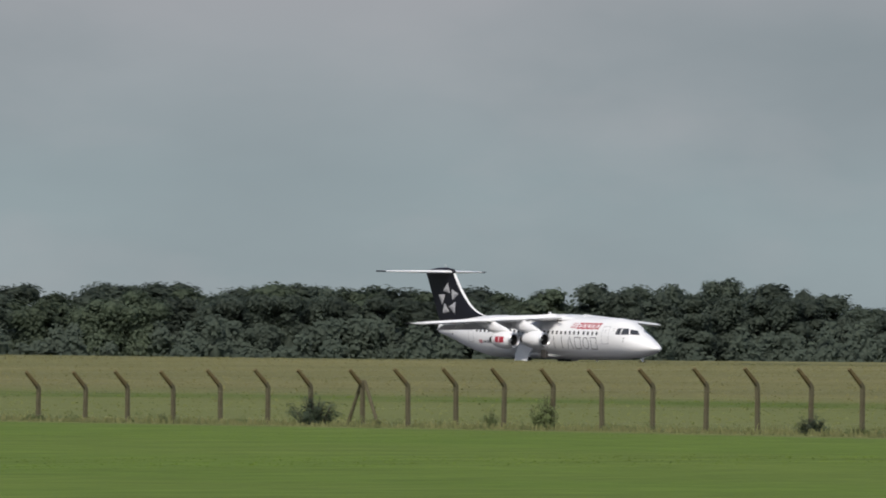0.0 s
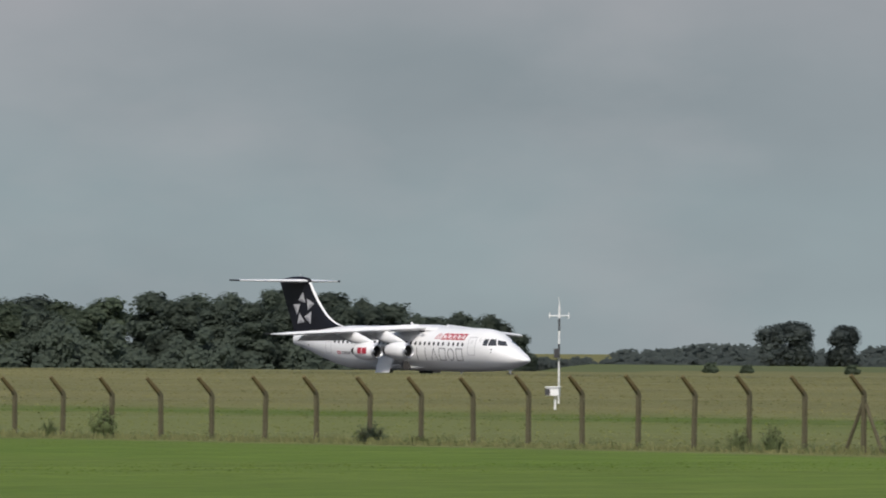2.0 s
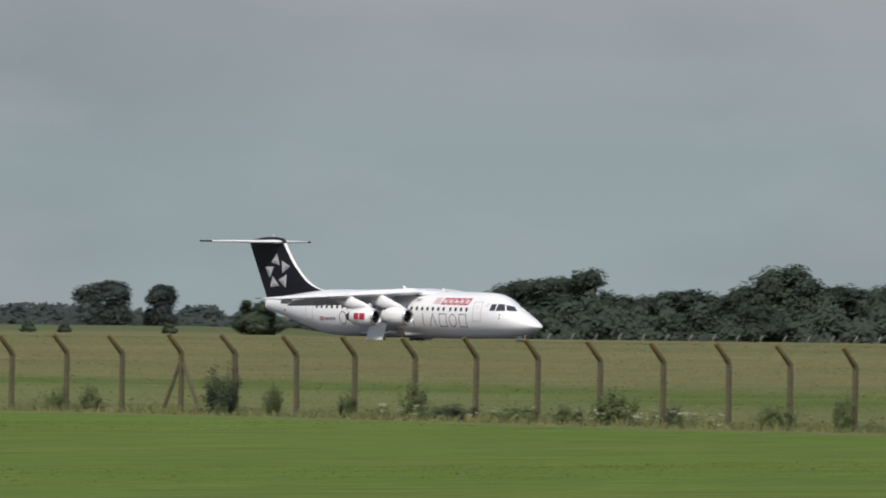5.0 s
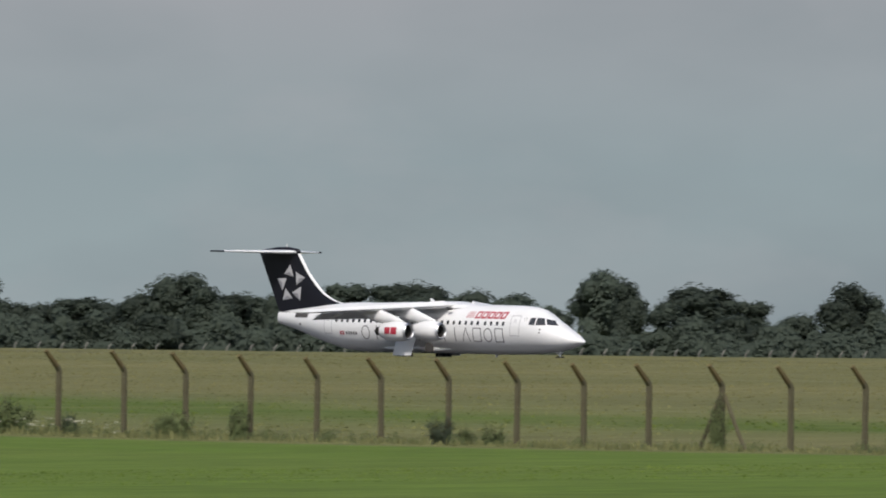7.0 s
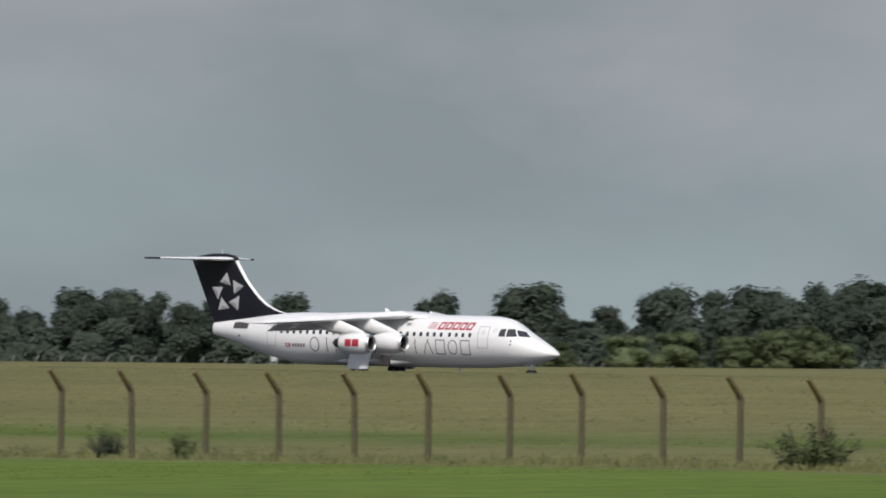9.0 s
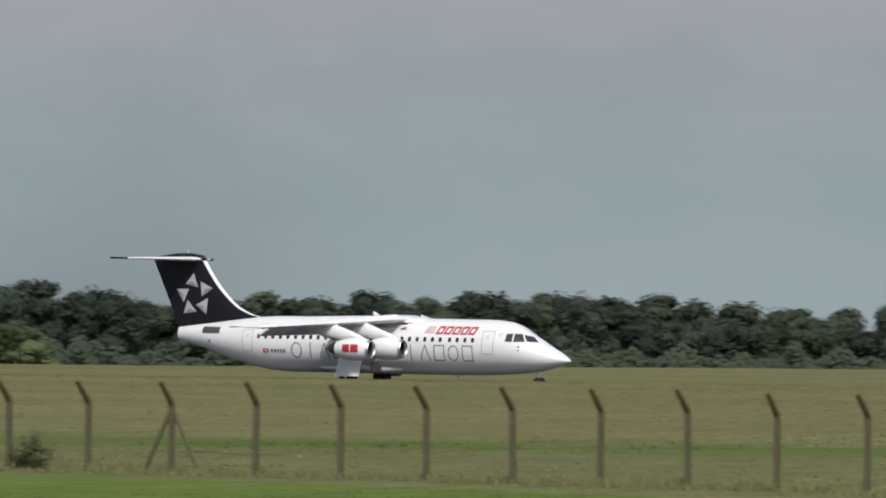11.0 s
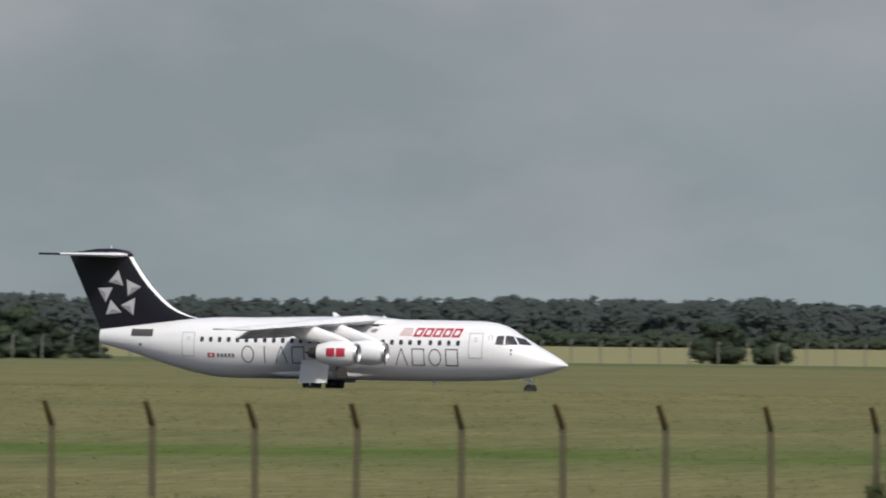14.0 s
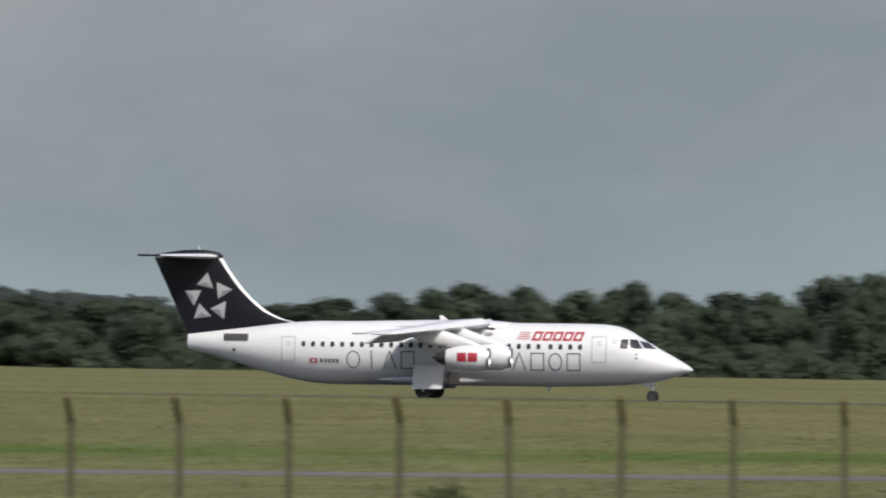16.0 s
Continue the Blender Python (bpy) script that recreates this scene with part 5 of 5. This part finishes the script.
def build_engine(plane, side, y, front, z):
    y *= side
    bm = bmesh.new()
    lathe(bm, front, y, z, [(0.10, 0.56), (0.45, 0.69), (0.95, 0.735), (1.5, 0.72), (2.05, 0.62), (2.45, 0.50), (2.46, 0.46), (2.2, 0.44)])
    eng = part("engine", bm, WHITE, plane, "white jet engine pod below the wing", 50)
    bm = bmesh.new()
    lathe(bm, front, y, z, [(0.16, 0.595), (0.06, 0.575), (0.0, 0.53), (0.02, 0.49), (0.10, 0.47), (0.2, 0.465)])
    part("intake_lip", bm, BARE_METAL, eng, "polished metal intake ring", 60)
    bm = bmesh.new()
    lathe(bm, front, y, z, [(0.2, 0.466), (0.6, 0.47), (0.62, 0.05)])
    part("intake_duct", bm, DARK_METAL, eng, "", 50)
    bm = bmesh.new()
    lathe(bm, front, y, z, [(0.30, 0.01), (0.42, 0.08), (0.6, 0.14)])
    part("spinner", bm, FLAP_GREY, eng, "", 60)
    for i in range(14):
        a = 6.2832 * i / 14
        bm = bmesh.new()
        c, s = math.cos(a), math.sin(a)
        p0 = (-(front + 0.56), y + 0.13 * c, z + 0.13 * s)
        p1 = (-(front + 0.50), y + 0.45 * c, z + 0.45 * s)
        c2, s2 = math.cos(a + 0.3), math.sin(a + 0.3)
        vs = [bm.verts.new(p) for p in (p0, p1, (-(front + 0.58), y + 0.45 * c2, z + 0.45 * s2), (-(front + 0.60), y + 0.13 * c2, z + 0.13 * s2))]
        bm.faces.new(vs)
        part("fan_blade", bm, DARK_METAL, eng)
    bm = bmesh.new()
    lathe(bm, front, y, z, [(2.2, 0.43), (2.6, 0.36), (3.0, 0.27), (3.0, 0.24), (2.7, 0.2)])
    part("core_nozzle", bm, DARK_METAL, eng, "sooty exhaust nozzle", 50)
    bm = bmesh.new()
    lathe(bm, front, y, z, [(2.7, 0.2), (3.05, 0.12), (3.3, 0.02)])
    part("exhaust_cone", bm, DARK_METAL, eng, "", 60)
    # pylon: a long fairing sweeping up and back into the wing
    bm = bmesh.new()
    rings = []
    wy = abs(y)
    wl, wz = wing_le(wy), wing_z(wy)
    for d, zt, zb, w in ((front + 0.55, z + 0.74, z + 0.60, 0.04), (front + 0.9, z + 0.92, z + 0.60, 0.17), (front + 1.4, z + 1.12, z + 0.62, 0.22),
                         (wl + 0.25, wz - 0.02, z + 0.60, 0.23), (wl + 0.9, wz - 0.02, z + 0.72, 0.22), (wl + 1.8, wz - 0.05, wz - 0.5, 0.17), (wl + 2.6, wz - 0.12, wz - 0.3, 0.05)):
        c, h = (zt + zb) / 2, (zt - zb) / 2
        rings.append([(-d, y + w * math.cos(6.2832 * i / 12), c + h * math.sin(6.2832 * i / 12)) for i in range(12)])
    add_loft(bm, rings)
    part("pylon", bm, WHITE, eng, "", 60)
    if wy > 5.5:
        for k in range(2):
            bm = bmesh.new()
            d0 = front + 0.62 + 0.62 * k
            grid = []
            for i in range(4):
                row = []
                for j in range(5):
                    d = d0 + 0.54 * i / 3
                    a = radians(-16 + 40 * j / 4)
                    r = float(np.interp(d - front, (0.45, 0.95, 1.5, 2.05), (0.69, 0.735, 0.72, 0.62))) + 0.012
                    row.append(bm.verts.new((-d, y + side * r * math.cos(a), z + r * math.sin(a))))
                grid.append(row)
            for i in range(3):
                for j in range(4):
                    bm.faces.new((grid[i][j], grid[i + 1][j], grid[i + 1][j + 1], grid[i][j + 1]))
            part("red_panel", bm, MARK_RED, eng, "square red marking")


def build_wheel(parent, d, y, r, w):
    bm = bmesh.new()
    rows = [(-w / 2, r * 0.62), (-w / 2, r * 0.9), (-w * 0.36, r * 0.98), (0, r), (w * 0.36, r * 0.98), (w / 2, r * 0.9), (w / 2, r * 0.62)]
    rings = [[(-d + q * math.cos(6.2832 * i / 24), y + s, r + q * math.sin(6.2832 * i / 24)) for i in range(24)] for s, q in rows]
    add_loft(bm, rings, cap=False)
    tyre = part("tyre", bm, RUBBER, parent, "black rubber tyre", 50)
    bm = bmesh.new()
    rows = [(-w * 0.36, 0.02), (-w * 0.40, r * 0.3), (-w * 0.30, r * 0.5), (-w * 0.44, r * 0.63), (w * 0.44, r * 0.63), (w * 0.30, r * 0.5), (w * 0.40, r * 0.3), (w * 0.36, 0.02)]
    rings = [[(-d + q * math.cos(6.2832 * i / 20), y + s, r + q * math.sin(6.2832 * i / 20)) for i in range(20)] for s, q in rows]
    add_loft(bm, rings)
    part("rim", bm, DARK_METAL, tyre, "metal hub", 50)


def build_gear(plane):
    for side in (-1, 1):
        gear = new("main_gear")
        gear.parent = plane
        for y in (1.98, 2.44):
            build_wheel(gear, 15.0, side * y, 0.5, 0.36)
        bm = bmesh.new()
        add_tube(bm, (-15.0, side * 2.21, 0.5), (-14.75, side * 1.6, 1.75), 0.11, 0.14, 12)
        add_tube(bm, (-15.0, side * 1.85, 0.5), (-15.0, side * 2.6, 0.5), 0.08, 0.08, 10)
        add_tube(bm, (-14.2, side * 1.5, 1.3), (-14.95, side * 2.25, 0.8), 0.05, 0.05, 8)
        part("leg", bm, WHITE_STEEL, gear, "pale grey landing gear leg", 40)
        bm = bmesh.new()
        add_loft(bm, [[(-13.9, side * 2.80, 0.60), (-15.62, side * 2.80, 0.56), (-15.6, side * 2.35, 1.92), (-13.85, side * 2.35, 1.92)],
                      [(-13.9, side * 2.86, 0.60), (-15.62, side * 2.86, 0.56), (-15.6, side * 2.41, 1.92), (-13.85, side * 2.41, 1.92)]])
        part("gear_door", bm, WHITE, gear, "flat white gear door")
        # solid dark box stands in for the shade inside the wheel bay
        bm = bmesh.new()
        add_box(bm, (-13.45, side * 1.28, 1.25), (0.62, 0.36, 0.80), None, 0.05)
        part("gear_bay", bm, PANEL_DARK, gear, "solid dark box in place of the shaded wheel bay")
    nose = new("nose_gear")
    nose.parent = plane
    for y in (-0.19, 0.19):
        build_wheel(nose, 2.27, y, 0.33, 0.2)
    bm = bmesh.new()
    add_tube(bm, (-2.27, 0, 0.33), (-2.27, 0, 1.3), 0.07, 0.09, 10)
    add_tube(bm, (-2.27, -0.25, 0.33), (-2.27, 0.25, 0.33), 0.05, 0.05, 10)
    add_tube(bm, (-2.27, 0, 0.7), (-2.95, 0, 1.15), 0.04, 0.04, 8)
    add_tube(bm, (-2.27, 0, 0.78), (-1.98, 0, 0.98), 0.05, 0.03, 8)
    part("leg", bm, WHITE_STEEL, nose, "", 40)
    for y in (-0.16, 0.16):
        bm = bmesh.new()
        add_box(bm, (-2.6, y, 1.02), (0.5, 0.025, 0.22), None, 0.008)
        part("nose_gear_door", bm, WHITE, nose)
    return nose


def build_airliner():
    plane = tagged(new("airliner"), "white four-engined high-wing airliner with a black tail fin", "aircraft")
    build_body(plane)
    build_tail(plane)
    for side in (-1, 1):
        build_wing(plane, side)
        build_engine(plane, side, 4.4, 9.75, 2.42)
        build_engine(plane, side, 7.0, 10.65, 2.36)
    return plane, build_gear(plane)


airliner, nose_gear = build_airliner()


# ---- small things on the airfield ----
def build_mast():
    x, y = at(-45.97, 556)
    z = ground_z(x, y)
    mast = tagged(new("weather_mast"), "slim black and white weather mast with a crossarm", "mast")
    mast.matrix_basis = pose(x, y, z - 0.2, 0, 0, 40)
    for i in range(8):
        bm = bmesh.new()
        add_tube(bm, (0, 0, 0.68 * i - (0.1 if i == 0 else 0)), (0, 0, 0.68 * (i + 1)), 0.05, 0.048, 10)
        part("section", bm, BLACK_STEEL if i in (4, 6) else WHITE_STEEL, mast)
    bm = bmesh.new()
    add_tube(bm, (-0.55, 0, 4.9), (0.55, 0, 4.9), 0.03, 0.03, 8)
    add_tube(bm, (-0.52, 0, 4.78), (-0.52, 0, 5.1), 0.03, 0.015, 8)
    add_tube(bm, (0.52, 0, 4.75), (0.52, 0, 5.1), 0.03, 0.02, 8)
    part("crossarm", bm, WHITE_STEEL, mast)
    bm = bmesh.new()
    add_tube(bm, (0, 0, 5.4), (0, 0, 5.9), 0.025, 0.015, 8)
    part("lamp", bm, WHITE_STEEL, mast)
    bm = bmesh.new()
    add_box(bm, (-0.1, -0.16, 2.9), (0.3, 0.2, 0.5), None, 0.03)
    part("junction_box", bm, BLACK_STEEL, mast)
    box = tagged(new("equipment_box"), "white metal equipment box on a short post", "equipment")
    x2, y2 = at(-46.0, 520)
    box.matrix_basis = pose(x2, y2, ground_z(x2, y2) - 0.15, 0, 0, 38)
    bm = bmesh.new()
    add_box(bm, (0, 0, 1.05), (0.66, 0.5, 0.42), None, 0.04)
    part("housing", bm, WHITE_STEEL, box)
    bm = bmesh.new()
    add_box(bm, (0, 0, 1.29), (0.76, 0.6, 0.06), None, 0.02)
    part("lid", bm, WHITE_STEEL, box)
    bm = bmesh.new()
    add_box(bm, (-0.25, -0.29, 1.05), (0.25, 0.03, 0.3), None, 0.005)
    part("vent", bm, BLACK_STEEL, box)
    bm = bmesh.new()
    add_tube(bm, (0.1, 0, -0.1), (0.1, 0, 0.85), 0.06, 0.06, 8)
    part("stand", bm, WHITE_STEEL, box)


def build_tower():
    x, y = at(-24.44, 2400)
    tower = tagged(new("lattice_tower"), "far grey lattice tower rising behind the trees", "tower")
    tower.matrix_basis = pose(x, y, ground_z(x, y))
    top = EYE_Z + 5.0 * 2.4 + 5.0
    for a in range(4):
        bm = bmesh.new()
        sx, sy = (1 if a in (0, 1) else -1), (1 if a in (0, 3) else -1)
        add_tube(bm, (sx * 1.0, sy * 1.0, -0.3), (sx * 0.45, sy * 0.45, top), 0.11, 0.08, 6)
        part("leg", bm, MAST_GREY, tower)
    for i in range(10):
        z0, z1 = top * i / 10, top * (i + 1) / 10
        w0, w1 = 1.0 - 0.55 * i / 10, 1.0 - 0.55 * (i + 1) / 10
        bm = bmesh.new()
        for s in (-1, 1):
            add_tube(bm, (-w0, s * w0, z0), (w1, s * w1, z1), 0.04, 0.04, 5)
            add_tube(bm, (s * w0, -w0, z0), (s * w1, w1, z1), 0.04, 0.04, 5)
        part("bracing", bm, MAST_GREY, tower)
    bm = bmesh.new()
    add_box(bm, (0, 0, top), (1.5, 1.5, 0.7), None, 0.05)
    part("platform", bm, MAST_GREY, tower)


def build_far_house():
    x, y = at(-13.97, 2420)
    top = EYE_Z + 4.45 * 2.42 - ground_z(x, y)
    house = tagged(new("white_building"), "white building with a dark roof behind the forest", "building")
    house.matrix_basis = pose(x, y, ground_z(x, y), 0, 0, 12)
    bm = bmesh.new()
    add_box(bm, (0, 0, (top - 1) / 2), (5.2, 4.5, top - 1), None, 0.03)
    wall = part("wall", bm, WHITE_STEEL, house)
    bm = bmesh.new()
    add_loft(bm, [[(-2.8, -2.5, top - 1), (-2.8, 2.5, top - 1), (-2.8, 0, top)], [(2.8, -2.5, top - 1), (2.8, 2.5, top - 1), (2.8, 0, top)]])
    part("roof", bm, LINE_GREY, house, "grey gable roof")
    for s in (-1.3, 1.2):
        bm = bmesh.new()
        add_box(bm, (s, -2.27, top - 2.2), (0.9, 0.08, 1.0))
        part("window", bm, GLASS, house)


def build_boards():
    """Two small pale boards on legs at the far edge of the field."""
    made = None
    for az, r, turn in ((-35.44, 874, 36), (-35.63, 876, 30)):
        x, y = at(az, r)
        m = pose(x, y, ground_z(x, y), 0, 0, turn)
        if made:
            copy_thing(made, m)
            continue
        made = tagged(new("marker_board"), "small pale board on two legs in the grass", "board", group="pale marker boards")
        made.matrix_basis = m
        bm = bmesh.new()
        add_box(bm, (0, 0, 0.42), (0.55, 0.06, 0.40), None, 0.02)
        part("panel", bm, STAR_GREY, made)
        for dx in (-0.26, 0.26):
            bm = bmesh.new()
            add_tube(bm, (dx * 0.8, 0.05, -0.2), (dx * 0.8, 0.05, 0.45), 0.03, 0.03, 6)
            part("leg", bm, WHITE_STEEL, made)


build_boards()
build_mast()
build_tower()
build_far_house()


def motions():
    dip, turn = curve(NOSE_DIP), curve(NOSE_TURN)
    walk(airliner, [(t, pose(x, PLANE_Y, PLANE_Z - dip(t), 0, math.degrees(dip(t) / 28.9), turn(t))) for t, x in PLANE_X])
    # the nose leg gives way by as much as the nose dips below the main wheels
    walk(nose_gear, [(t, pose(0, 0, dip(t) * 0.42)) for t, _ in PLANE_X])


motions()
